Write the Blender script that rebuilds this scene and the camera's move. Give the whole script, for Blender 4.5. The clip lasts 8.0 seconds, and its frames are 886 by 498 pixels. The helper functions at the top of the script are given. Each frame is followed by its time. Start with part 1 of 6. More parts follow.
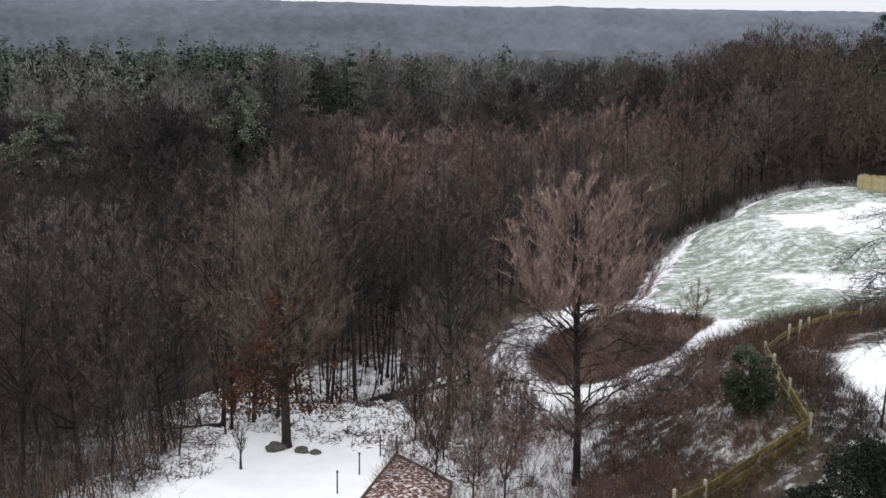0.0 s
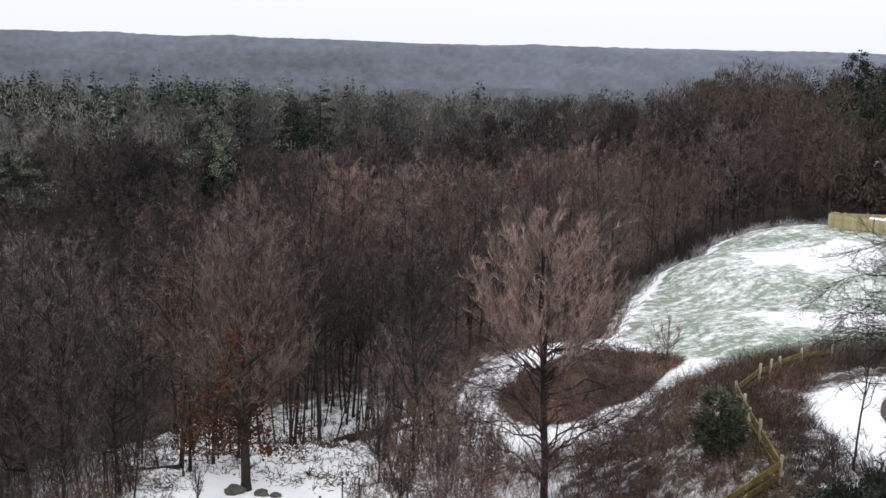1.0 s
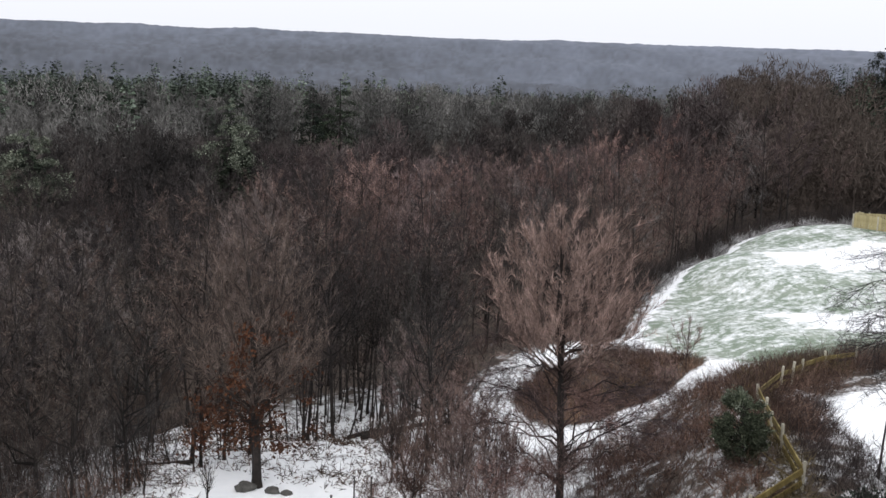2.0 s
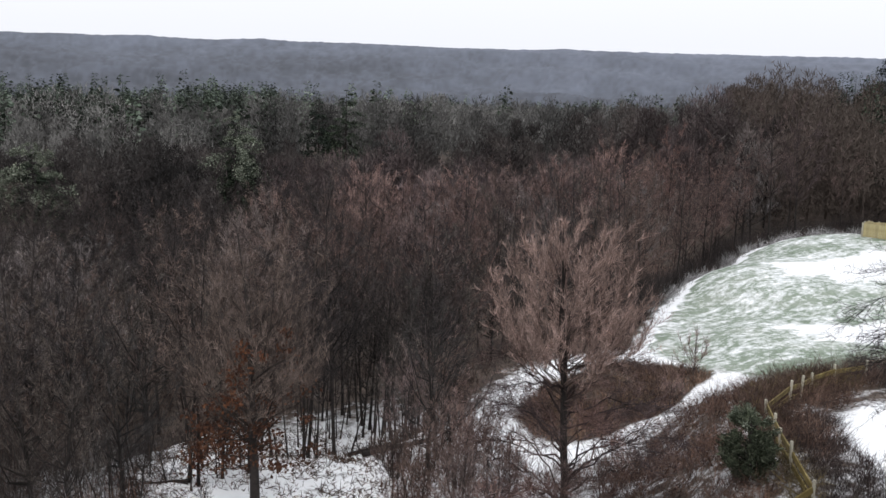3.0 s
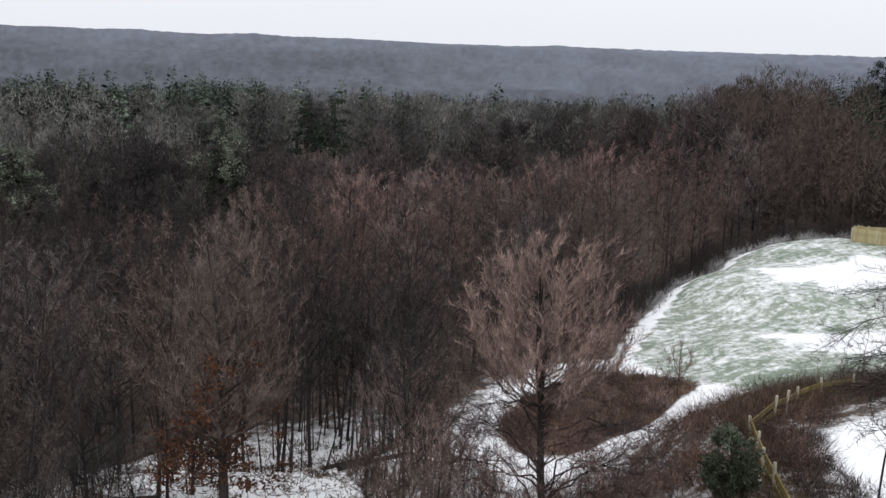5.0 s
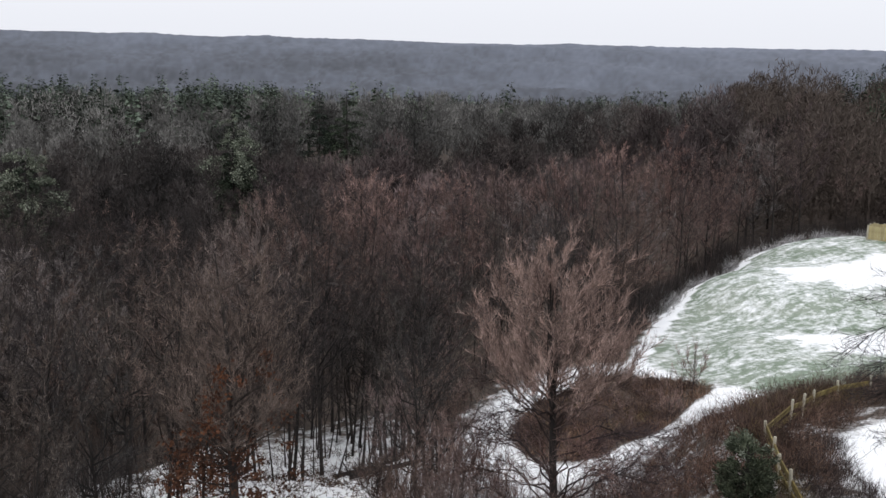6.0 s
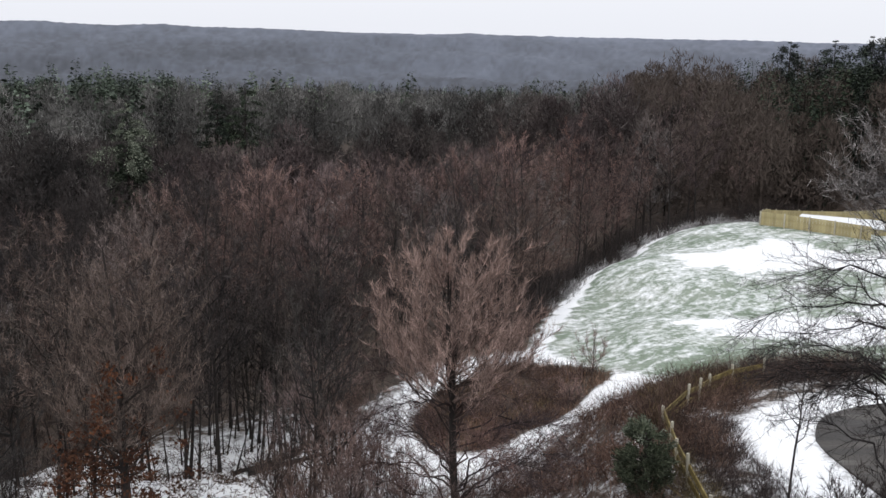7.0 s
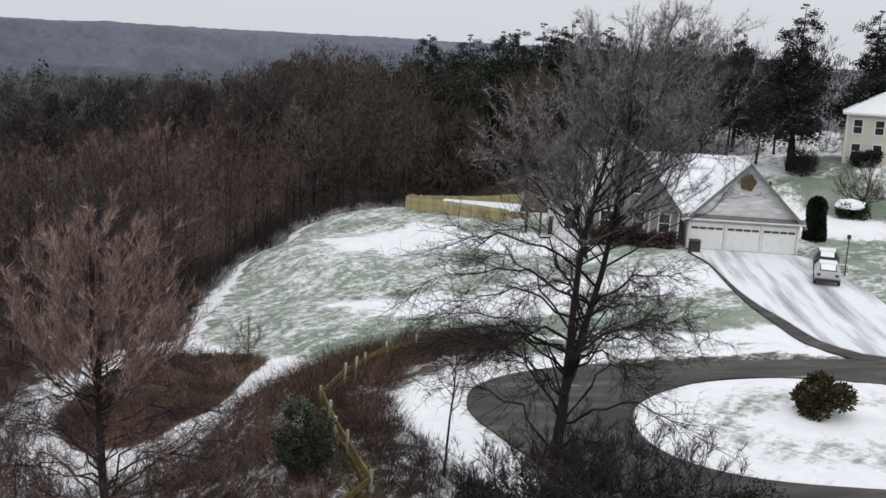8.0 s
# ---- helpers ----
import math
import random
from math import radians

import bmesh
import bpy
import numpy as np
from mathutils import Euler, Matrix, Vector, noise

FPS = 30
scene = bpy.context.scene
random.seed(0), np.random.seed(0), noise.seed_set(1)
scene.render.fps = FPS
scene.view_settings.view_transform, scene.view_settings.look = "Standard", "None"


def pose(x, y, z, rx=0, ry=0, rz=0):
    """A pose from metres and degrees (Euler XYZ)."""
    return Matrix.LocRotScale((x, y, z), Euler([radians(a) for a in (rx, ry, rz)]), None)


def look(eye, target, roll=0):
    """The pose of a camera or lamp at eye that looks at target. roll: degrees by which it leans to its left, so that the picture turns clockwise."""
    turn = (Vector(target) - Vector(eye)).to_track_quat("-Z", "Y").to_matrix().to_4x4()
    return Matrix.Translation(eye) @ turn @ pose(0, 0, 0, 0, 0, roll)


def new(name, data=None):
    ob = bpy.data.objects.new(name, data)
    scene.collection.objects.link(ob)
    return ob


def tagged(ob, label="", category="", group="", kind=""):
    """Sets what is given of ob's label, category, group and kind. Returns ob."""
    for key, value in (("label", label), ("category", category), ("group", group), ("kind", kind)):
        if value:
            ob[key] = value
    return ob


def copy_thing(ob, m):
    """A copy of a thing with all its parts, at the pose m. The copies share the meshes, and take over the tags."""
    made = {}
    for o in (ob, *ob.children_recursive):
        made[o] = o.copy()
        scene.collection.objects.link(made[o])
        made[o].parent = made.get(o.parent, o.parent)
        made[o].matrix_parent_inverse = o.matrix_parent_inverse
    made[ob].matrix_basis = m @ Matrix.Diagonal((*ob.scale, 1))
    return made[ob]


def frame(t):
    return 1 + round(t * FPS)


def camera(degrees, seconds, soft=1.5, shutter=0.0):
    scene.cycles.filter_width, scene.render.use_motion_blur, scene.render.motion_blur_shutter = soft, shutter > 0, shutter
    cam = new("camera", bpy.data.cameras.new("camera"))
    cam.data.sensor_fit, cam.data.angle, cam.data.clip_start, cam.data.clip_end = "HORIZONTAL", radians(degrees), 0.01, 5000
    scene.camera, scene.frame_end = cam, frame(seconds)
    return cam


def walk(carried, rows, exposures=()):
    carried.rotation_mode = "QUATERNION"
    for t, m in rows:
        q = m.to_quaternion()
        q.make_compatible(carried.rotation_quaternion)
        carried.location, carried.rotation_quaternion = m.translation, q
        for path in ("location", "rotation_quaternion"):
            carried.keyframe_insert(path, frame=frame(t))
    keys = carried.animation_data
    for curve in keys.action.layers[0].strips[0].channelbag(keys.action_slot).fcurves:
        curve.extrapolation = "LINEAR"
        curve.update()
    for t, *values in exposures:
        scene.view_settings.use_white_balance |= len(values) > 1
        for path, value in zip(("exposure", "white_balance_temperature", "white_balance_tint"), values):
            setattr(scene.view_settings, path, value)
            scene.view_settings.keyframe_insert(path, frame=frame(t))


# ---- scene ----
cam = camera(42.98, 8.0)
walk(cam, [
    (0, pose(0.00, 0.00, 16.50, 77.63, -0.88, -0.00)),
    (0.1, pose(0.13, 0.08, 16.41, 78.22, -0.67, 2.20)),
    (0.2, pose(0.32, 0.11, 16.38, 78.25, -0.85, 2.76)),
    (0.3, pose(0.39, 0.18, 16.36, 78.04, -0.95, 3.03)),
    (0.4, pose(0.55, 0.37, 16.49, 78.33, -1.20, 2.25)),
    (0.5, pose(0.61, 0.44, 16.44, 79.05, -1.65, 1.12)),
    (0.7, pose(0.50, 0.60, 16.34, 79.85, -1.85, -0.72)),
    (0.8, pose(0.44, 0.77, 16.34, 79.67, -1.80, -0.87)),
    (1, pose(0.42, 0.94, 16.34, 79.50, -1.32, -1.20)),
    (1.2, pose(0.35, 1.10, 16.30, 79.60, -1.35, -0.95)),
    (2.3, pose(0.65, 2.10, 16.23, 79.12, -1.93, -0.02)),
    (2.5, pose(0.72, 2.29, 16.22, 79.85, -1.87, -0.24)),
    (2.7, pose(0.78, 2.41, 16.19, 79.89, -1.47, -0.33)),
    (3, pose(0.86, 2.66, 16.27, 79.68, -1.50, 0.27)),
    (3.3, pose(1.08, 2.81, 16.30, 79.72, -1.96, 1.10)),
    (3.5, pose(1.15, 2.98, 16.35, 79.98, -2.02, 0.56)),
    (3.8, pose(1.26, 3.20, 16.48, 79.83, -2.01, 0.66)),
    (4, pose(1.33, 3.28, 16.55, 79.87, -2.25, 0.20)),
    (4.2, pose(1.35, 3.41, 16.61, 80.08, -1.69, -0.69)),
    (5.3, pose(1.51, 4.16, 16.69, 79.07, -1.57, 0.33)),
    (5.5, pose(1.52, 4.25, 16.71, 78.88, -1.20, 0.56)),
    (5.8, pose(1.59, 4.38, 16.83, 79.17, -1.14, 0.87)),
    (6, pose(1.66, 4.46, 16.88, 79.44, -1.09, 0.54)),
    (6.3, pose(1.69, 4.68, 16.93, 79.93, -1.20, -0.40)),
    (6.5, pose(1.70, 4.76, 16.91, 79.97, -1.34, -1.00)),
    (6.8, pose(1.84, 4.93, 16.84, 79.63, -1.26, -2.08)),
    (7, pose(1.92, 5.02, 16.78, 79.03, -1.28, -4.41)),
    (7.2, pose(2.01, 5.17, 16.67, 79.01, -2.01, -8.10)),
    (7.3, pose(1.99, 5.31, 16.61, 78.62, -2.36, -10.61)),
    (7.5, pose(2.04, 5.53, 16.53, 78.84, -2.67, -14.52)),
    (7.7, pose(2.01, 5.68, 16.27, 80.14, -3.19, -17.55)),
    (8, pose(1.99, 5.92, 16.05, 79.38, -3.15, -22.10)),
], exposures=[(0.0, 0.07), (0.2, 0.34), (0.4, 0.56), (0.5, 0.58), (0.75, 0.34), (1.0, 0.18), (2.5, 0.17), (3.5, 0.18), (4.0, 0.12), (5.5, 0.03), (6.5, 0.05), (7.0, 0.05), (7.5, -0.04), (8.0, -0.34)])

# ---- world and light: a bright overcast winter sky ----
world = bpy.data.worlds.new("world")
scene.world = world
world.use_nodes = True
wt = world.node_tree
wt.nodes.clear()
SUN_EL, SUN_ROT = 58, 200
sky = wt.nodes.new("ShaderNodeTexSky")
sky.sky_type = "NISHITA"
sky.sun_disc = False
sky.sun_elevation, sky.sun_rotation = radians(SUN_EL), radians(SUN_ROT)
sky.air_density, sky.dust_density = 1.0, 4.0
soft_sky = wt.nodes.new("ShaderNodeHueSaturation")
soft_sky.inputs["Saturation"].default_value = 0.3
# an overcast sky grows brighter towards the zenith
sky_dir = wt.nodes.new("ShaderNodeTexCoord")
sky_up = wt.nodes.new("ShaderNodeSeparateXYZ")
sky_ramp = wt.nodes.new("ShaderNodeValToRGB")
sky_ramp.color_ramp.elements[0].color = (0.575, 0.588, 0.632, 1)
sky_ramp.color_ramp.elements[1].color = (0.79, 0.805, 0.855, 1)
sky_gain = wt.nodes.new("ShaderNodeVectorMath")
sky_gain.operation = "SCALE"
sky_gain.inputs["Scale"].default_value = 16.0
wt.links.new(sky_dir.outputs["Generated"], sky_up.inputs[0])
wt.links.new(sky_up.outputs["Z"], sky_ramp.inputs[0])
wt.links.new(sky_ramp.outputs[0], sky_gain.inputs[0])
cloud = wt.nodes.new("ShaderNodeMixRGB")
cloud.inputs[0].default_value = 0.8
wt.links.new(sky_gain.outputs[0], cloud.inputs[2])
bg = wt.nodes.new("ShaderNodeBackground")
bg.inputs["Strength"].default_value = 0.110
wo = wt.nodes.new("ShaderNodeOutputWorld")
wt.links.new(sky.outputs[0], soft_sky.inputs["Color"])
wt.links.new(soft_sky.outputs[0], cloud.inputs[1])
wt.links.new(cloud.outputs[0], bg.inputs[0])
wt.links.new(bg.outputs[0], wo.inputs[0])
sun = new("sun", bpy.data.lights.new("sun", "SUN"))
sun.data.energy, sun.data.angle, sun.data.color = 0.6, radians(40), (1.0, 0.97, 0.93)
_a = radians(SUN_ROT)
sun.matrix_world = look((0, 0, 60), (-60 * math.sin(_a), -60 * math.cos(_a), 60 - 60 * math.tan(radians(SUN_EL))))


# ---- materials ----
def nodes_of(name):
    m = bpy.data.materials.new(name)
    m.use_nodes = True
    nt = m.node_tree
    return m, nt, nt.nodes["Principled BSDF"]


def ramp(nt, fac, stops):
    r = nt.nodes.new("ShaderNodeValToRGB")
    e = r.color_ramp.elements
    while len(e) < len(stops):
        e.new(0.5)
    for el, (p, c) in zip(e, stops):
        el.position, el.color = p, (*c, 1)
    nt.links.new(fac, r.inputs[0])
    return r.outputs[0]


def noise_tex(nt, scale, detail=4, rough=0.6, stretch=None, world_space=True):
    tc = nt.nodes.new("ShaderNodeTexCoord")
    n = nt.nodes.new("ShaderNodeTexNoise")
    n.inputs["Scale"].default_value, n.inputs["Detail"].default_value, n.inputs["Roughness"].default_value = scale, detail, rough
    src = tc.outputs["Object"]
    if stretch:
        mp = nt.nodes.new("ShaderNodeMapping")
        mp.inputs["Rotation"].default_value = (0, 0, radians(stretch[0]))
        mp.vector_type = "TEXTURE"
        mp.inputs["Scale"].default_value = [1 / c for c in stretch[1]]
        nt.links.new(src, mp.inputs[0])
        src = mp.outputs[0]
    nt.links.new(src, n.inputs["Vector"])
    return n.outputs["Fac"]


def blend(nt, kind, fac, a, b):
    m = nt.nodes.new("ShaderNodeMixRGB")
    m.blend_type = kind
    for sock, val in zip(m.inputs, (fac, a, b)):
        if isinstance(val, (int, float)):
            sock.default_value = val
        elif isinstance(val, tuple):
            sock.default_value = (*val, 1)
        else:
            nt.links.new(val, sock)
    return m.outputs[0]


def calc(nt, op, a, b=0.0, clamp=False):
    m = nt.nodes.new("ShaderNodeMath")
    m.operation, m.use_clamp = op, clamp
    for sock, val in zip(m.inputs, (a, b)):
        if isinstance(val, (int, float)):
            sock.default_value = val
        else:
            nt.links.new(val, sock)
    return m.outputs[0]


def bump(nt, p, height, strength, dist):
    b = nt.nodes.new("ShaderNodeBump")
    b.inputs["Strength"].default_value, b.inputs["Distance"].default_value = strength, dist
    nt.links.new(height, b.inputs["Height"])
    nt.links.new(b.outputs[0], p.inputs["Normal"])


def surface(name, stops, scale=3.0, rough=0.8, metal=0.0, fine=25.0, bumpy=0.4, dist=0.02, stretch=None, vary=0.0, island=0.0):
    """A worn surface: colour by a coarse noise, fine grain by a second one, and a change of tone from object to object or from island to island."""
    m, nt, p = nodes_of(name)
    col = ramp(nt, noise_tex(nt, scale, 5, 0.6, stretch), stops)
    grain = noise_tex(nt, fine, 3, 0.7, stretch)
    col = blend(nt, "OVERLAY", 0.35, col, grain)
    for amount, node, out in ((vary, "ShaderNodeObjectInfo", "Random"), (island, "ShaderNodeNewGeometry", "Random Per Island")):
        if amount:
            r = nt.nodes.new(node).outputs[out]
            k = calc(nt, "ADD", calc(nt, "MULTIPLY", r, 2 * amount), 1 - amount)
            col = blend(nt, "MULTIPLY", 1.0, col, k)
    nt.links.new(col, p.inputs["Base Color"])
    p.inputs["Roughness"].default_value, p.inputs["Metallic"].default_value = rough, metal
    p.inputs["Specular IOR Level"].default_value = 0.25
    if bumpy:
        bump(nt, p, grain, bumpy, dist)
    return m


def twigs(name, dark, mid, light, vary=0.42, patch=0.75, mottle=1.0):
    """Bare twigs or needles: each twig takes its own tone between dark and light, each tree its own warmth."""
    m, nt, p = nodes_of(name)
    r = nt.nodes.new("ShaderNodeNewGeometry").outputs["Random Per Island"]
    col = ramp(nt, r, [(0.0, dark), (0.55, mid), (1.0, light)])
    o = nt.nodes.new("ShaderNodeObjectInfo").outputs["Random"]
    tint = ramp(nt, o, [(0.0, (1 - vary, 1 - vary, 1 - vary * 0.8)), (0.5, (1.0, 0.97, 0.95)), (1.0, (1 + vary, 1 + vary * 0.45, 1 + vary * 0.3))])
    col = blend(nt, "MULTIPLY", 1.0, col, tint)
    tone = nt.nodes.new("ShaderNodeAttribute")       # tone by vertex: each joined tree's own, plus painted crown shade and haze
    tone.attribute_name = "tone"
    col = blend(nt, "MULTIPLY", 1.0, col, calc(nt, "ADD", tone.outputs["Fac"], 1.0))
    clump = ramp(nt, noise_tex(nt, patch, 5, 0.7), [(0.36, (0.5, 0.48, 0.48)), (0.52, (0.95, 0.95, 0.95)), (0.68, (1.55, 1.5, 1.48))])   # tufts of paler and darker twigs
    col = blend(nt, "MULTIPLY", mottle, col, clump)
    nt.links.new(col, p.inputs["Base Color"])
    p.inputs["Roughness"].default_value = 0.8
    p.inputs["Specular IOR Level"].default_value = 0.2
    return m


BARK = surface("bark", [(0.3, (0.013, 0.0108, 0.0098)), (0.7, (0.037, 0.030, 0.027))], 4, 0.9, fine=18, bumpy=0.8, vary=0.25)
TWIG = twigs("twig", (0.03, 0.0225, 0.0195), (0.07, 0.053, 0.0455), (0.165, 0.131, 0.117), 0.3)
TWIG_GREY_GREEN = twigs("twig_grey_green", (0.0174, 0.01583, 0.01375), (0.04176, 0.03802, 0.03349), (0.1001, 0.09222, 0.08352), 0.3)
TWIG_CREST = twigs("twig_crest", (0.06, 0.049, 0.045), (0.13, 0.107, 0.099), (0.25, 0.215, 0.203), 0.2)
TWIG_CREST_RED = twigs("twig_crest_red", (0.09, 0.063, 0.055), (0.185, 0.133, 0.118), (0.33, 0.255, 0.234), 0.2)
TWIG_MAPLE = twigs("twig_maple", (0.076, 0.055, 0.048), (0.17, 0.122, 0.105), (0.36, 0.275, 0.243), 0.04, 1.3)
TWIG_ICE = twigs("twig_icy", (0.04, 0.038, 0.036), (0.105, 0.10, 0.097), (0.32, 0.312, 0.31), 0.06)
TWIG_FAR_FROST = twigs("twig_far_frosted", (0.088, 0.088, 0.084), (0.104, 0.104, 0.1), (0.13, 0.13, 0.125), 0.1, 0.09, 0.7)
TWIG_RED = twigs("twig_red", (0.0357, 0.02465, 0.0221), (0.085, 0.0595, 0.05355), (0.1785, 0.136, 0.1258))
TWIG_DARK = twigs("twig_dark", (0.0165, 0.014, 0.0134), (0.033, 0.0285, 0.0273), (0.062, 0.054, 0.0522), 0.25)
TWIG_SNOWY = twigs("twig_snowy", (0.10, 0.098, 0.097), (0.30, 0.30, 0.30), (0.70, 0.71, 0.72), 0.06, 1.5)
TWIG_FROST = twigs("twig_frosted", (0.045, 0.043, 0.042), (0.095, 0.09, 0.087), (0.25, 0.245, 0.245))
TWIG_OAK = twigs("twig_oak", (0.05, 0.039, 0.033), (0.11, 0.086, 0.073), (0.23, 0.185, 0.162), 0.04, 1.0)
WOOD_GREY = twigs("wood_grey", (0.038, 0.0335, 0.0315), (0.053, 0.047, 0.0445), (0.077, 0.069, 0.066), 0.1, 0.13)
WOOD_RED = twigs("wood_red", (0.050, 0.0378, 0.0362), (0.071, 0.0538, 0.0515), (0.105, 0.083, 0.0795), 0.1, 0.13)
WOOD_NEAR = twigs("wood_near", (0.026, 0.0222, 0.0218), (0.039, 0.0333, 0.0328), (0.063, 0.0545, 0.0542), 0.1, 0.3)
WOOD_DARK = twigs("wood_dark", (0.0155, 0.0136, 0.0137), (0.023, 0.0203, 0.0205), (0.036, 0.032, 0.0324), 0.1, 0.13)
LEAF_LITTER = twigs("leaf_litter", (0.03, 0.02, 0.015), (0.075, 0.05, 0.036), (0.17, 0.11, 0.075), 0.1)
BRUSH_TAN = twigs("dry_grass_stems", (0.103, 0.0633, 0.0403), (0.224, 0.14, 0.092), (0.414, 0.293, 0.201), 0.1)
BRUSH = twigs("brush_stems", (0.048, 0.032, 0.0255), (0.112, 0.075, 0.059), (0.225, 0.168, 0.138))
BASIN_SCRUB = twigs("basin_scrub_stems", (0.042, 0.026, 0.02), (0.13, 0.08, 0.058), (0.33, 0.22, 0.165), 0.1, 0.45)
BRUSH_OLIVE = twigs("olive_scrub", (0.04, 0.031, 0.014), (0.12, 0.092, 0.042), (0.26, 0.205, 0.105), 0.1, 0.8)
BRUSH_RUSSET = twigs("russet_scrub", (0.03, 0.0185, 0.0145), (0.095, 0.058, 0.043), (0.25, 0.165, 0.125), 0.1, 0.7)
OAK_LEAF = twigs("oak_leaf", (0.04, 0.0165, 0.009), (0.09, 0.037, 0.019), (0.165, 0.08, 0.042), 0.2)
NEEDLE = twigs("needles", (0.013, 0.021, 0.013), (0.031, 0.046, 0.029), (0.095, 0.122, 0.085))
NEEDLE_BELT = twigs("needles_of_the_belt", (0.026, 0.036, 0.025), (0.05, 0.065, 0.047), (0.095, 0.115, 0.09), 0.1, 0.2, 0.5)
NEEDLE_DARK = twigs("needles_dark", (0.008, 0.014, 0.009), (0.018, 0.028, 0.017), (0.045, 0.06, 0.04))
NEEDLE_RIDGE = twigs("needles_of_the_ridge", (0.014, 0.019, 0.015), (0.028, 0.035, 0.028), (0.055, 0.066, 0.053), 0.15, 0.4)
NEEDLE_FROST = twigs("needles_frosted", (0.05, 0.065, 0.045), (0.125, 0.15, 0.112), (0.29, 0.325, 0.262), 0.1)
NEEDLE_SPRUCE = twigs("needles_spruce", (0.028, 0.037, 0.022), (0.07, 0.086, 0.052), (0.16, 0.18, 0.125), 0.1, 1.6)
LEAF_BRONZE = twigs("bronze_leaf", (0.014, 0.018, 0.008), (0.04, 0.042, 0.02), (0.12, 0.10, 0.05))
# valley woods: distance haze painted into a blue-grey twig colour
HAZY_FAR_TWIG = twigs("hazy_far_twig", (0.082, 0.092, 0.118), (0.088, 0.099, 0.126), (0.095, 0.106, 0.134), 0.05, 0.012, 0.12)
SNOW = surface("snow", [(0.3, (0.82, 0.84, 0.86)), (0.7, (0.91, 0.92, 0.93))], 1.2, 0.55, fine=9, bumpy=0.3, dist=0.04)
ROOF_SNOW = surface("roof_snow", [(0.30, (0.30, 0.30, 0.31)), (0.37, (0.62, 0.64, 0.67)), (0.46, (0.82, 0.84, 0.87)), (0.7, (0.88, 0.89, 0.90))], 1.1, 0.6, fine=8, bumpy=0.4, dist=0.04, stretch=(-30, (1.6, 0.6, 1)))
ASPHALT = surface("asphalt", [(0.28, (0.018, 0.016, 0.015)), (0.44, (0.037, 0.033, 0.03)), (0.56, (0.064, 0.057, 0.05)), (0.65, (0.105, 0.097, 0.088)), (0.71, (0.36, 0.36, 0.36))], 0.6, 0.6, fine=9, bumpy=0.6, dist=0.03, stretch=(-8, (0.35, 1.6, 1)))
SIDING = surface("grey_siding", [(0.3, (0.22, 0.21, 0.19)), (0.7, (0.29, 0.275, 0.25))], 1.5, 0.7, fine=30, bumpy=0.2)
SIDING_PALE = surface("pale_siding", [(0.3, (0.34, 0.34, 0.335)), (0.40, (0.52, 0.52, 0.515)), (0.54, (0.60, 0.60, 0.595)), (0.64, (0.76, 0.765, 0.77))], 1.3, 0.7, fine=14, bumpy=0.2, stretch=(0, (0.6, 1, 2.5)))
CREAM = surface("cream_siding", [(0.3, (0.55, 0.53, 0.45)), (0.7, (0.63, 0.61, 0.53))], 1.5, 0.7, fine=30, bumpy=0.2)
WHITE = surface("white_paint", [(0.3, (0.70, 0.70, 0.68)), (0.7, (0.80, 0.80, 0.78))], 2, 0.5, fine=20, bumpy=0.1)
SHINGLE = surface("roof_shingle", [(0.3, (0.13, 0.125, 0.12)), (0.7, (0.22, 0.215, 0.205))], 3, 0.85, fine=30, bumpy=0.5)
DARK = surface("dark_trim", [(0.3, (0.03, 0.028, 0.027)), (0.7, (0.06, 0.055, 0.05))], 2, 0.6)
WOOD_DARK = surface("dark_wood", [(0.3, (0.05, 0.038, 0.032)), (0.7, (0.10, 0.078, 0.065))], 3, 0.8, stretch=(0, (1, 1, 6)))
FENCE_WOOD = surface("yellow_wood", [(0.3, (0.33, 0.275, 0.14)), (0.7, (0.47, 0.405, 0.23))], 2, 0.8, fine=18, vary=0.15)
FENCE_OLD = surface("lichened_wood", [(0.3, (0.085, 0.063, 0.022)), (0.55, (0.165, 0.125, 0.046)), (0.72, (0.27, 0.22, 0.09))], 2, 0.85, fine=18, vary=0.2)
POST_WOOD = surface("pale_post", [(0.3, (0.34, 0.31, 0.24)), (0.7, (0.52, 0.49, 0.40))], 3, 0.85, fine=18, vary=0.15)
RUST = surface("dried_wreath", [(0.3, (0.07, 0.045, 0.028)), (0.7, (0.13, 0.085, 0.05))], 6, 0.9)
MULCH = surface("leaf_mulch", [(0.40, (0.10, 0.04, 0.035)), (0.52, (0.22, 0.12, 0.10)), (0.58, (0.75, 0.74, 0.74))], 6.0, 0.9, fine=14)
STONE = surface("stone", [(0.3, (0.045, 0.043, 0.04)), (0.7, (0.12, 0.115, 0.105))], 3, 0.9)
CAR_DARK = surface("dark_car_paint", [(0.3, (0.02, 0.022, 0.028)), (0.7, (0.03, 0.032, 0.038))], 2, 0.3, bumpy=0)
CAR_SILVER = surface("silver_car_paint", [(0.3, (0.42, 0.43, 0.45)), (0.7, (0.48, 0.49, 0.50))], 2, 0.35, metal=0.4, bumpy=0)
TYRE = surface("tyre_rubber", [(0.3, (0.015, 0.015, 0.015)), (0.7, (0.03, 0.03, 0.03))], 5, 0.9)
LAMP_RED = surface("red_lens", [(0.3, (0.10, 0.012, 0.012)), (0.7, (0.14, 0.018, 0.018))], 5, 0.3, bumpy=0)
GLASS = surface("dark_pane", [(0.3, (0.02, 0.024, 0.028)), (0.7, (0.035, 0.04, 0.045))], 1.5, 0.1, bumpy=0)


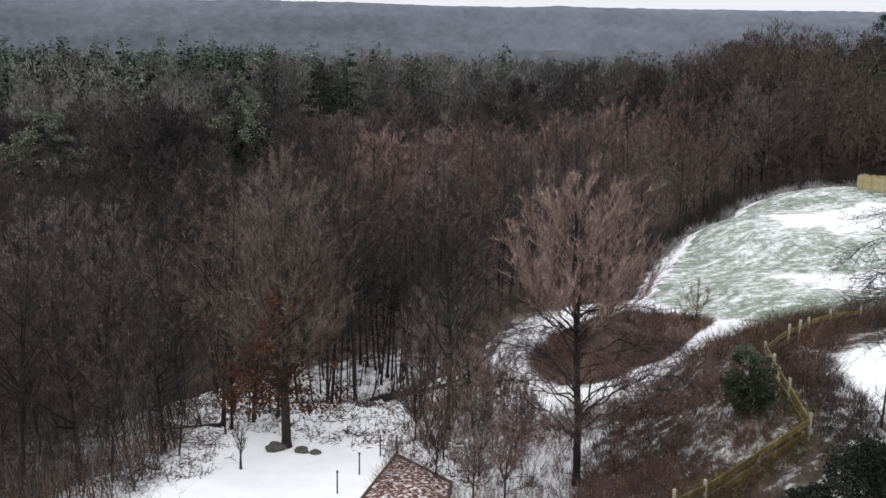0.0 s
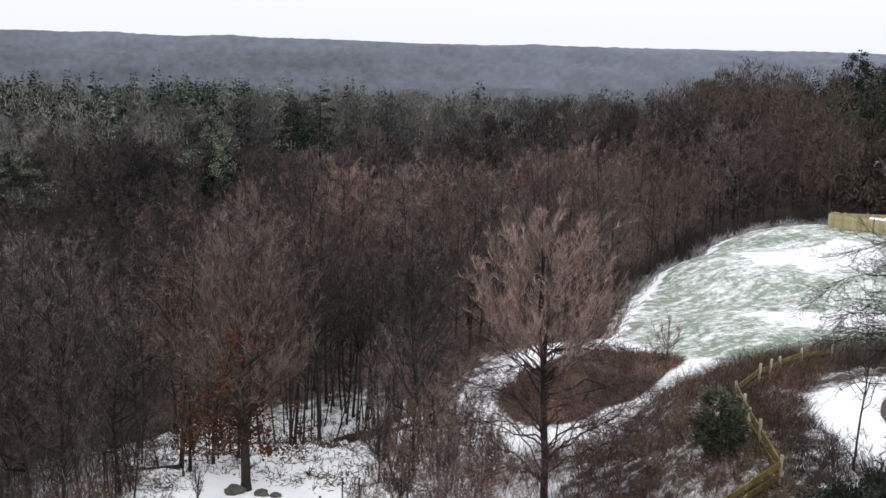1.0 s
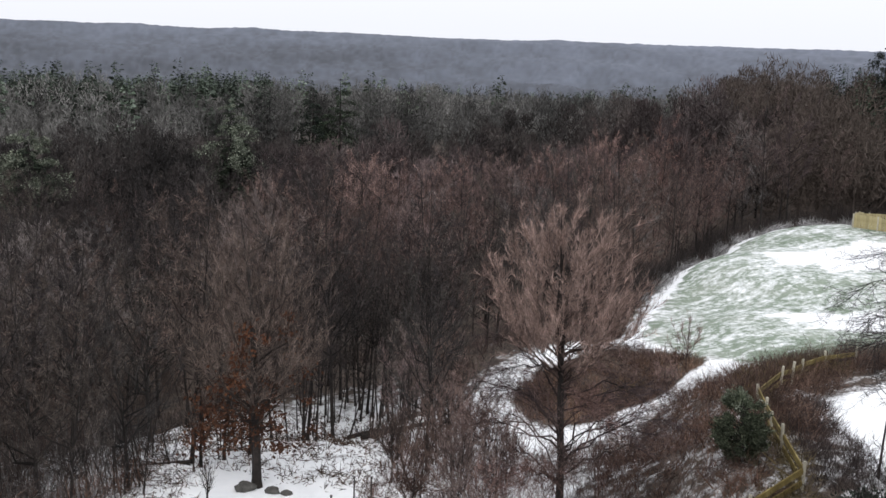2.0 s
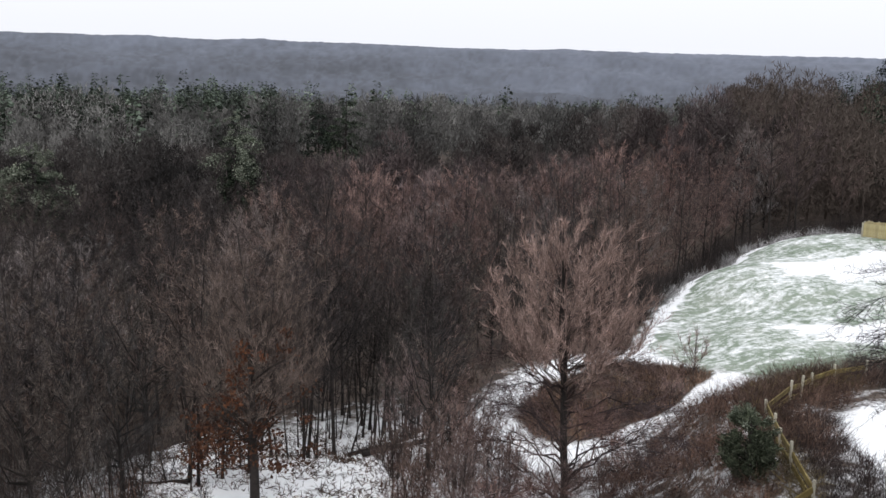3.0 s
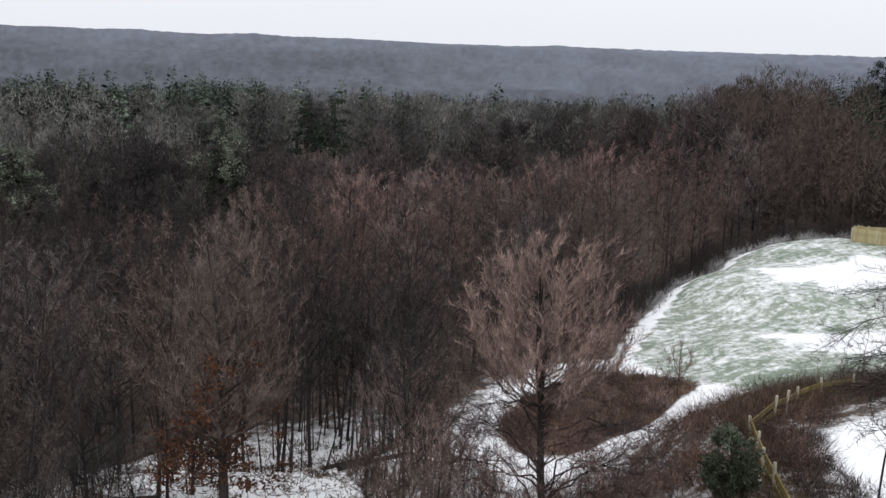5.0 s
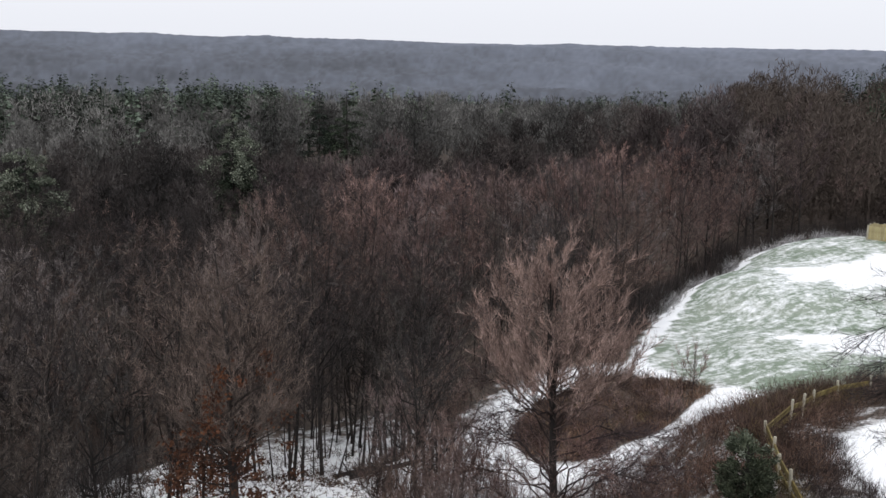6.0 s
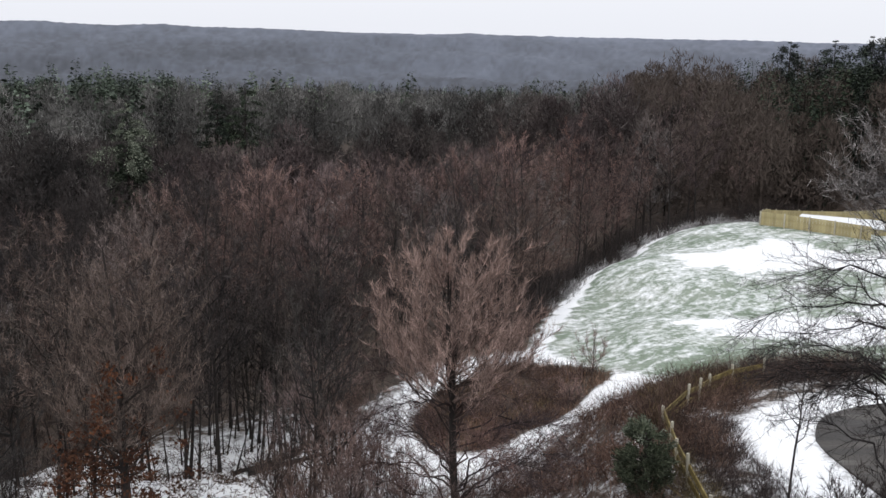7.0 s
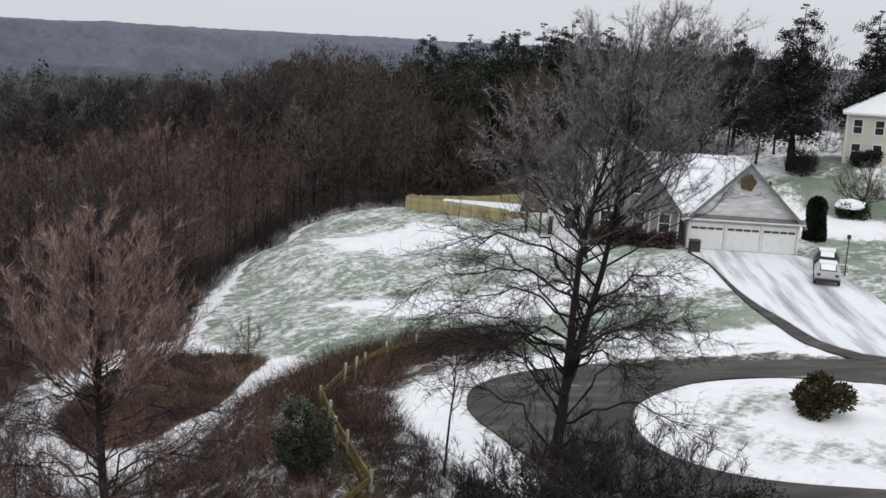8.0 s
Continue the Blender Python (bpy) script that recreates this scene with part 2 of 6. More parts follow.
# ---- ground ----
# control heights of the land near the camera: x, y, z
LAND = [(14, 42, 1.5), (15.5, 49, 1.0), (20, 55, 0.5), (26, 57.5, 0.4), (21, 46, 1.1), (35, 41, 1.0), (44, 48, 0.6), (30, 30, 1.4),
        (15, 30, 1.8), (16.5, 59.5, -0.9), (2.4, 55, -2.3), (8, 50, -1.9), (10, 60, -2.4), (12, 66.5, -1.6), (27, 84, 0.3), (23, 68, -0.5),
        (15, 77, -1.6), (37, 100, 0.2), (45, 60, 0.2), (60, 80, 0), (50, 66, 0.1), (-6.5, 45, -2.2), (-3, 59, -4.3), (5.5, 41, -2.0),
        (9, 36, -0.3), (-2, 40, -1.6), (-10, 38, -1.5), (-20, 45, -4.5), (-20, 65, -7), (0, 80, -6.5), (12, 95, -6), (28, 112, -3), (-25, 110, -10),
        (10, 125, -9), (40, 125, -2), (52, 150, 0), (66, 130, 1), (82, 102, 3.6), (92, 103, 5.2), (80, 90, 1.0), (72, 84, 0.2), (100, 80, 4),
        (0, 160, -12), (-60, 150, -12), (50, 200, -4), (110, 140, 6), (0, 15, 1.0), (40, 0, 2), (-30, 0, -1), (-60, 60, -8), (130, 60, 5)]
LAND_XYZ = np.array(LAND, float)


def land(x, y):
    """Height of the ground at arrays x, y."""
    x, y = np.broadcast_arrays(np.asarray(x, float), np.asarray(y, float))
    d2 = (x[..., None] - LAND_XYZ[:, 0]) ** 2 + (y[..., None] - LAND_XYZ[:, 1]) ** 2
    w = 1 / (d2 + 6.0) ** 2
    near = (w * LAND_XYZ[:, 2]).sum(-1) / w.sum(-1)
    r = np.hypot(x, y)
    far = np.interp(r, [0, 300, 420, 700, 1500, 2600, 4000, 4900], [-12, -14, -18, -33, -48, -30, 1.5, -8])
    far = far + np.clip((r - 500) / 1000, 0, 1) * (5 * np.sin(x / 310 + 0.7) * np.sin(y / 420) + 2.5 * np.sin(x / 130 + y / 170))
    far = far + np.clip((r - 2000) / 2000, 0, 1) * np.clip(-x, -200, 1600) * 0.009
    k = np.clip((r - 170) / 200, 0, 1)
    k = k * k * (3 - 2 * k)
    return near * (1 - k) + far * k


def loop_points(ctrl, steps=6):
    """A closed smooth outline through control corners."""
    c = np.array(ctrl, float)
    n, out = len(c), []
    for i in range(n):
        p0, p1, p2, p3 = c[i - 1], c[i], c[(i + 1) % n], c[(i + 2) % n]
        for s in range(steps):
            t = s / steps
            out.append(0.5 * (2 * p1 + (p2 - p0) * t + (2 * p0 - 5 * p1 + 4 * p2 - p3) * t * t + (3 * p1 - p0 - 3 * p2 + p3) * t ** 3))
    return np.array(out)


def inside(poly, x, y):
    """Signed distance to an outline, positive within."""
    a, b = poly, np.roll(poly, -1, 0)
    px, py = np.asarray(x, float)[..., None], np.asarray(y, float)[..., None]
    ex, ey = b[:, 0] - a[:, 0], b[:, 1] - a[:, 1]
    t = np.clip(((px - a[:, 0]) * ex + (py - a[:, 1]) * ey) / (ex * ex + ey * ey), 0, 1)
    d = np.sqrt(((px - a[:, 0] - t * ex) ** 2 + (py - a[:, 1] - t * ey) ** 2).min(-1))
    cross = ((a[:, 1] > py) != (b[:, 1] > py)) & (px < a[:, 0] + (py - a[:, 1]) * ex / np.where(ey == 0, 1e-9, ey))
    return np.where(cross.sum(-1) % 2 == 1, d, -d)


LAWN = loop_points([(12.5, 66), (16, 78), (20.3, 87.5), (27.4, 99.5), (34, 104.5), (40.5, 107.5), (60, 108), (78, 96), (72, 70), (50, 52.5), (40, 53.2), (31, 54.5), (26, 58), (20, 57), (16.8, 60)])
RING = loop_points([(2.3, 52), (2.2, 57), (4.5, 63), (9, 66.8), (12.8, 67.5), (15.5, 63), (17.4, 60), (15.0, 57.6), (12.3, 55.3), (9.5, 52.6), (7.0, 50.6), (4.2, 49.8)])
BASIN = loop_points([(4.8, 57), (6.6, 62.5), (11, 65.7), (14.2, 64.7), (15.8, 61.8), (13.8, 58.7), (10.7, 55.3), (8.3, 53), (6.2, 53.3)])
CLEARING = loop_points([(-9.2, 33), (-9.0, 38), (-8.6, 43), (-7.6, 47.5), (-5.6, 51.5), (-3.0, 52.5), (-2.0, 49), (-2.4, 43), (-2.8, 37), (-4, 31)])
THIN_WOOD = loop_points([(-14, 36), (-15, 50), (-12, 58), (-3, 63), (3, 60), (2.5, 50), (4.5, 44), (6, 36)])
VERGE = loop_points([(17.5, 38.5), (16.8, 43), (17.5, 47.5), (20, 51.3), (24, 54), (29, 55.6), (31, 53), (24, 51.5), (20.8, 47.5), (20, 43.5), (21, 37)])
ROAD_OUT = loop_points([(20.3, 44), (21.2, 48.2), (24.5, 51.9), (29.5, 53.2), (36, 52.2), (44, 50.6), (54, 48.5), (58, 40), (50, 30), (38, 26), (28, 28), (22, 35)])
ISLAND = loop_points([(26.2, 42.3), (28.6, 46.2), (33, 48.4), (38.5, 48.3), (44, 45.5), (46, 40), (42, 34.5), (35, 33.2), (29, 35.5), (26.4, 38.8)])
DRIVE = loop_points([(44.4, 50.5), (46.3, 59.3), (49.6, 67.7), (54, 77), (56.4, 82.6), (64.2, 78.8), (62, 73), (59.5, 66.5), (56, 60), (53.5, 54), (52, 48.5)], 4)
BANK = loop_points([(9.5, 33), (12, 38), (13, 42), (13.6, 47), (16, 52.5), (20, 56.3), (17, 59), (14.5, 55.8), (11, 52), (8.5, 48), (7, 44), (5, 38)])
SNOW_DRIFTS = [(32.4, 88.0, 8.2, 4.4, 42), (30.4, 68.6, 7.8, 3.8, -12), (40, 71, 8, 4, -15), (36.5, 91, 5, 4, 30), (43, 87, 7, 5, 0), (50, 73, 6, 5, 20), (37, 54.3, 8, 1.1, -6), (44.5, 52.6, 4, 1.0, -14), (38, 57.2, 9, 1.7, -8), (46, 55.5, 5, 2.6, -35)]


def open_ground(x, y):
    """How far a place lies outside the lawn, the basin's ring, the clearing and the paving."""
    d = np.maximum.reduce([inside(q, x, y) for q in (LAWN, RING, CLEARING, ROAD_OUT, VERGE)])
    return -d


def in_wood(x, y):
    back = open_ground(x, y) > 0.8
    slope = (x < 11 - (y - 40) * 0.12) | (y > 62)
    wood = (back & slope & (y > 46)) | ((x < -10) & (y > 36))
    houses = (x > 42) & (y < 112 + (x - 42) * 0.3)
    return wood & ~houses & back & ~((x > 0) & (y < 68) & (x < 30) & (inside(RING, x, y) > -1.5))


def grid_mesh(xs, ys):
    X, Y = np.meshgrid(xs, ys)
    Z = land(X, Y)
    n = len(xs)
    v = np.stack([X, Y, Z], -1).reshape(-1, 3)
    i = (np.arange(len(ys) - 1)[:, None] * n + np.arange(n - 1)).ravel()
    f = np.stack([i, i + 1, i + 1 + n, i + n], -1)
    return v, f


def make_mesh(name, v, f, mat):
    me = bpy.data.meshes.new(name)
    me.from_pydata(np.asarray(v).tolist(), [], np.asarray(f).tolist() if not isinstance(f, list) else f)
    me.materials.append(mat)
    me.update()
    return me


def smooth(me):
    me.polygons.foreach_set("use_smooth", [True] * len(me.polygons))
    return me


def step(d, w):
    return np.clip(d / w * 0.5 + 0.5, 0, 1)


def ground_material():
    m, nt, p = nodes_of("winter_ground")

    def attr(n):
        a = nt.nodes.new("ShaderNodeAttribute")
        a.attribute_name = n
        return a.outputs["Fac"]
    litter = ramp(nt, noise_tex(nt, 0.9, 6, 0.7), [(0.3, (0.032, 0.025, 0.021)), (0.5, (0.075, 0.057, 0.046)), (0.7, (0.14, 0.108, 0.086))])
    turf = ramp(nt, noise_tex(nt, 0.16, 6, 0.65), [(0.3, (0.132, 0.18, 0.118)), (0.5, (0.205, 0.252, 0.192)), (0.72, (0.34, 0.368, 0.315))])
    base = blend(nt, "MIX", attr("turf"), litter, turf)
    fine = noise_tex(nt, 5.5, 4, 0.65)
    base = blend(nt, "OVERLAY", 0.5, base, fine)
    streak = noise_tex(nt, 0.85, 6, 0.68, stretch=(38, (0.55, 1.5, 1)))
    small = noise_tex(nt, 2.1, 6, 0.75)
    broad = noise_tex(nt, 0.22, 3, 0.5, stretch=(30, (0.6, 1.3, 1)))
    mix = calc(nt, "ADD", calc(nt, "MULTIPLY", streak, 0.38), calc(nt, "ADD", calc(nt, "MULTIPLY", small, 0.42), calc(nt, "MULTIPLY", broad, 0.20)))
    # cover 0..1 -> snow where the noise lies under it
    edge = calc(nt, "SUBTRACT", calc(nt, "ADD", calc(nt, "MULTIPLY", attr("snow_cover"), 0.62), 0.19), mix)
    snow = calc(nt, "ADD", calc(nt, "MULTIPLY", edge, 8.0), 0.5, True)
    white = ramp(nt, noise_tex(nt, 0.8, 5, 0.6), [(0.3, (0.82, 0.835, 0.855)), (0.7, (0.92, 0.925, 0.93))])
    floor = ramp(nt, noise_tex(nt, 0.02, 5, 0.6), [(0.3, (0.10, 0.104, 0.12)), (0.7, (0.15, 0.154, 0.172))])
    col = blend(nt, "MIX", attr("woodland"), blend(nt, "MIX", snow, base, white), floor)
    nt.links.new(col, p.inputs["Base Color"])
    p.inputs["Roughness"].default_value = 0.8
    p.inputs["Specular IOR Level"].default_value = 0.2
    bump(nt, p, calc(nt, "ADD", fine, calc(nt, "MULTIPLY", snow, 0.5)), 0.6, 0.08)
    return m


def build_ground():
    near_x = np.arange(-40, 100.1, 0.8)
    near_y = np.arange(20, 122.1, 0.8)
    xs = np.concatenate([[-4900, -3800, -3000, -2300, -1700, -1200, -850, -600, -430, -300, -210, -150, -105, -75, -55], near_x, [115, 140, 180, 240, 320, 430, 600, 850, 1200, 1700, 2300, 3000, 3800, 4900]])
    ys = np.concatenate([[-4900, -2500, -1200, -600, -300, -150, -80, -40, -15, 0, 10], near_y, [128, 136, 148, 165, 190, 220, 260, 310, 370, 440, 520, 620, 740, 880, 1050, 1250, 1500, 1800, 2150, 2550, 3000, 3500, 4000, 4400, 4900]])
    v, f = grid_mesh(xs, ys)
    x, y = v[:, 0], v[:, 1]
    # small hummocks, none where the road and the drive lie
    flat = np.maximum(inside(ROAD_OUT, x, y), inside(DRIVE, x, y))
    rough = np.clip(-flat / 2, 0, 1) * (np.abs(x) < 130) * (y < 130) * (y > 15)
    v[:, 2] += rough * 0.07 * (np.sin(x * 1.9 + np.sin(y * 0.7) * 2) * np.sin(y * 1.6 + np.cos(x * 0.5) * 2))
    v[:, 2] -= np.clip((np.hypot(x, y) - 560) / 300, 0, 1) * 14      # the soil lies well under the far woods
    v[:, 2] -= np.clip(flat / 0.8 + 0.6, 0, 1) * 0.10
    v[:, 2] += np.clip(inside(ISLAND, x, y) / 0.8 + 0.2, 0, 1) * 0.20
    lawn, ring, basin, clear, verge = (inside(q, x, y) for q in (LAWN, RING, BASIN, CLEARING, VERGE))
    island = inside(ISLAND, x, y)
    cover = np.full(len(x), 0.42)
    cover = np.where(np.hypot(x - 5, y - 55) > 75, 0.2, cover)
    cover = np.where(in_wood(x, y) & (y > 60), np.minimum(cover, 0.24), cover)      # leaf litter under the close wood
    thin = step(inside(THIN_WOOD, x, y), 3.0)
    cover = cover * (1 - thin) + np.interp(y, [50, 57], [0.74, 0.66]) * thin
    scrub = step(np.minimum(np.minimum(x + 16, -8 - x), np.minimum(y - 38, 62 - y)), 4)      # flecks of snow under the thicket
    cover = np.maximum(cover, 0.68 * scrub)
    turf = np.zeros(len(x))
    k = step(lawn, 0.8)
    turf = np.maximum(turf, k)
    cover = cover * (1 - k) + np.interp(y, [58, 66, 90], [0.34, 0.44, 0.46]) * k
    rim = np.exp(-((lawn - 0.1) / 0.42) ** 2) * 1.15 * (x < 42) * (y > 66)      # white rim along the wood's edge
    cover = np.maximum(cover, np.minimum(rim, 1.0))
    for cx, cy, a, b, ang in SNOW_DRIFTS:
        c, s = math.cos(radians(ang)), math.sin(radians(ang))
        u, w = ((x - cx) * c + (y - cy) * s) / a, (-(x - cx) * s + (y - cy) * c) / b
        wob = 0.18 * np.sin(3.1 * np.arctan2(w, u) + cx) + 0.1 * np.sin(7 * np.arctan2(w, u))
        cover = np.maximum(cover, step(1 + wob - np.hypot(u, w), 0.6) * 0.95)
    k = step(ring, 0.8)
    cover = cover * (1 - k) + np.interp(x, [3, 8], [0.78, 0.90]) * k
    turf = turf * (1 - k)
    k = step(basin, 0.6)
    cover = cover * (1 - k) + 0.16 * k
    turf = turf * (1 - k)
    k = step(clear, 1.6)
    cover = cover * (1 - k) + np.interp(y, [41, 45, 49], [0.92, 0.74, 0.64]) * k
    k = step(np.minimum(np.minimum(x - 14.2, 18.5 - x), np.minimum(y - 34, 49 - y)), 1.5)
    cover = np.maximum(cover, 0.46 * k)
    k = step(inside(BANK, x, y), 1.0)
    cover = cover * (1 - k) + 0.40 * k
    k = step(verge, 0.6)
    cover = cover * (1 - k) + 0.76 * k
    k = step(island, 0.4)
    cover = cover * (1 - k) + (0.80 - 0.30 * np.exp(-((island - 4) / 2.2) ** 2)) * k
    turf = np.maximum(turf, k)
    # the neighbour's yard and the open ground behind the houses
    yard = step(np.minimum(x - 66, 116 - y), 4) * step(x - 62 + (y - 80) * 0.1, 4)
    turf = np.maximum(turf, yard)
    cover = np.where(yard > 0.5, 0.42 + 0.2 * np.sin(x * 0.35 + 1) * np.sin(y * 0.28) + 0.5 * np.exp(-(((x - 75) / 6) ** 2 + ((y - 87.5) / 4.5) ** 2)), cover)
    behind = step(np.minimum(np.minimum(x - 58, y - 110), 150 - y), 5)
    cover = cover * (1 - behind) + 0.55 * behind
    me = smooth(make_mesh("ground", v, f, ground_material()))
    for n, val in (("snow_cover", cover), ("turf", turf), ("woodland", np.clip((np.hypot(x, y) - 300) / 150, 0, 1))):
        a = me.attributes.new(n, "FLOAT", "POINT")
        a.data.foreach_set("value", np.clip(val, 0, 1))
    ob = new("ground", me)
    return tagged(ob, "rolling winter ground with patchy snow, turf and leaf litter", "ground", kind="structure")


ground = build_ground()


def sheet(name, outline, mat, lift, hole=None, cell=0.8):
    """A paved sheet that follows the land within an outline, with a hole where one is given; real thickness at its rim."""
    lo, hi = outline.min(0), outline.max(0)
    bm = bmesh.new()
    loops = [outline] + ([hole] if hole is not None else [])
    edges = []
    for lp in loops:
        vs = [bm.verts.new((p[0], p[1], 0)) for p in lp]
        edges += [bm.edges.new((vs[i], vs[(i + 1) % len(vs)])) for i in range(len(vs))]
    bmesh.ops.triangle_fill(bm, use_beauty=True, use_dissolve=False, edges=edges)
    for axis, a, b in ((0, lo[0], hi[0]), (1, lo[1], hi[1])):
        for c in np.arange(a + 2.0, b, 2.0):
            co, no = [0, 0, 0], [0, 0, 0]
            co[axis], no[axis] = c, 1
            bmesh.ops.bisect_plane(bm, geom=bm.verts[:] + bm.edges[:] + bm.faces[:], plane_co=co, plane_no=no)
    for vert in bm.verts:
        vert.co.z = float(land(vert.co.x, vert.co.y)) + lift
    rim = [e for e in bm.edges if e.is_boundary]
    ext = bmesh.ops.extrude_edge_only(bm, edges=rim)
    for g in ext["geom"]:
        if isinstance(g, bmesh.types.BMVert):
            g.co.z -= 0.25
    bmesh.ops.recalc_face_normals(bm, faces=bm.faces[:])
    me = bpy.data.meshes.new(name)
    bm.to_mesh(me)
    bm.free()
    me.materials.append(mat)
    return new(name, me)


road = tagged(sheet("road", ROAD_OUT, ASPHALT, 0.03, ISLAND), "wet dark asphalt turning circle round a snowy island", "road", kind="structure")


def drive_material():
    m, nt, p = nodes_of("snowy_drive")
    track = noise_tex(nt, 0.55, 4, 0.55, stretch=(62, (0.10, 1.5, 1)))
    col = ramp(nt, track, [(0.30, (0.32, 0.325, 0.34)), (0.44, (0.58, 0.60, 0.63)), (0.53, (0.82, 0.84, 0.86))])
    g = noise_tex(nt, 4, 4, 0.6)
    nt.links.new(blend(nt, "OVERLAY", 0.3, col, g), p.inputs["Base Color"])
    p.inputs["Roughness"].default_value = 0.6
    bump(nt, p, g, 0.3, 0.03)
    return m


driveway = tagged(sheet("driveway", DRIVE, ASPHALT, 0.05), "dark asphalt driveway, bare along one edge", "driveway", kind="structure")
DRIVE_SNOW = loop_points([(45.7, 51.2), (47.2, 59.0), (49.9, 67.5), (54.05, 76.9), (56.45, 82.4), (64.0, 78.7), (62.3, 72.8), (59.9, 66.3), (56.4, 59.8), (54, 54), (52.2, 49.2)], 4)
tagged(sheet("drive_snow", DRIVE_SNOW, drive_material(), 0.09), "thin trodden snow with tyre tracks on the driveway", "snow", kind="structure")


# ---- mesh tools ----
class Build:
    """Gathers struts (tapered prisms) and spikes (three-sided points) and makes one mesh of them."""

    def __init__(self):
        self.v, self.f, self.n, self.tones = [], [], 0, []

    def _axes(self, A, B):
        d = B - A
        d = d / np.maximum(np.linalg.norm(d, axis=1, keepdims=True), 1e-6)
        up = np.where(np.abs(d[:, 2:3]) > 0.9, np.array([[1.0, 0, 0]]), np.array([[0, 0, 1.0]]))
        s = np.cross(d, up)
        s /= np.maximum(np.linalg.norm(s, axis=1, keepdims=True), 1e-6)
        return s, np.cross(d, s)

    def struts(self, A, B, ra, rb, k=3):
        A, B = np.atleast_2d(A).astype(float), np.atleast_2d(B).astype(float)
        ra, rb = np.broadcast_to(ra, len(A)), np.broadcast_to(rb, len(A))
        s, t = self._axes(A, B)
        an = np.arange(k) * 2 * np.pi / k
        ring = s[:, None] * np.cos(an)[None, :, None] + t[:, None] * np.sin(an)[None, :, None]
        v = np.concatenate([A[:, None] + ring * ra[:, None, None], B[:, None] + ring * rb[:, None, None]], 1)
        base = self.n + np.arange(len(A))[:, None] * 2 * k
        i = np.arange(k)
        j = (i + 1) % k
        f = np.stack([base + i, base + j, base + j + k, base + i + k], -1).reshape(-1, 4)
        self.v.append(v.reshape(-1, 3))
        self.f.append(f.tolist())
        self.n += len(A) * 2 * k

    def spikes(self, A, B, r):
        A, B = np.atleast_2d(A).astype(float), np.atleast_2d(B).astype(float)
        r = np.broadcast_to(r, len(A))
        s, t = self._axes(A, B)
        an = np.arange(3) * 2 * np.pi / 3
        ring = s[:, None] * np.cos(an)[None, :, None] + t[:, None] * np.sin(an)[None, :, None]
        v = np.concatenate([A[:, None] + ring * r[:, None, None], B[:, None]], 1)
        base = self.n + np.arange(len(A))[:, None] * 4
        f = np.stack([np.stack([base[:, 0] + a, base[:, 0] + b, base[:, 0] + 3], -1) for a, b in ((0, 1), (1, 2), (2, 0))], 1).reshape(-1, 3)
        self.v.append(v.reshape(-1, 3))
        self.f.append(f.tolist())
        self.n += len(A) * 4

    def blades(self, A, B, r):
        """The finest twigs, far thinner than they are long: one sliver each."""
        r = np.broadcast_to(r, len(A))
        s, t = self._axes(A, B)
        an = (np.arange(len(A)) * 2.399)[:, None]
        side = (s * np.cos(an) + t * np.sin(an)) * (r * 1.3)[:, None]
        self.v.append(np.stack([A - side, A + side, B], 1).reshape(-1, 3))
        self.f.append((self.n + np.arange(len(A))[:, None] * 3 + np.array([0, 1, 2])).tolist())
        self.n += len(A) * 3

    def leaves(self, C, D, N, w):
        """Small folded leaves or needle sprays at C along D, each two triangles with a keel."""
        L = np.linalg.norm(D, axis=1, keepdims=True)
        s = np.cross(D, N)
        s /= np.maximum(np.linalg.norm(s, axis=1, keepdims=True), 1e-6)
        w = np.broadcast_to(w, len(C))[:, None]
        up = np.cross(s, D) / np.maximum(L, 1e-6)
        v = np.stack([C, C + D * 0.5 + s * w + up * w * 0.4, C + D, C + D * 0.5 - s * w + up * w * 0.4], 1)
        base = self.n + np.arange(len(C))[:, None] * 4
        f = np.concatenate([base + np.array([0, 1, 2]), base + np.array([0, 2, 3])], 1).reshape(-1, 3)
        self.v.append(v.reshape(-1, 3))
        self.f.append(f.tolist())
        self.n += len(C) * 4

    def mesh(self, name, mat):
        me = bpy.data.meshes.new(name)
        me.from_pydata(np.concatenate(self.v).tolist(), [], [q for part_faces in self.f for q in part_faces])
        if self.tones:
            a = me.attributes.new("tone", "FLOAT", "POINT")
            val = np.zeros(self.n)
            for lo, hi, t in self.tones:
                val[lo:hi] = t
            a.data.foreach_set("value", val)
        me.materials.append(mat)
        me.update()
        return me


def unit(a):
    return a / np.maximum(np.linalg.norm(a, axis=-1, keepdims=True), 1e-6)


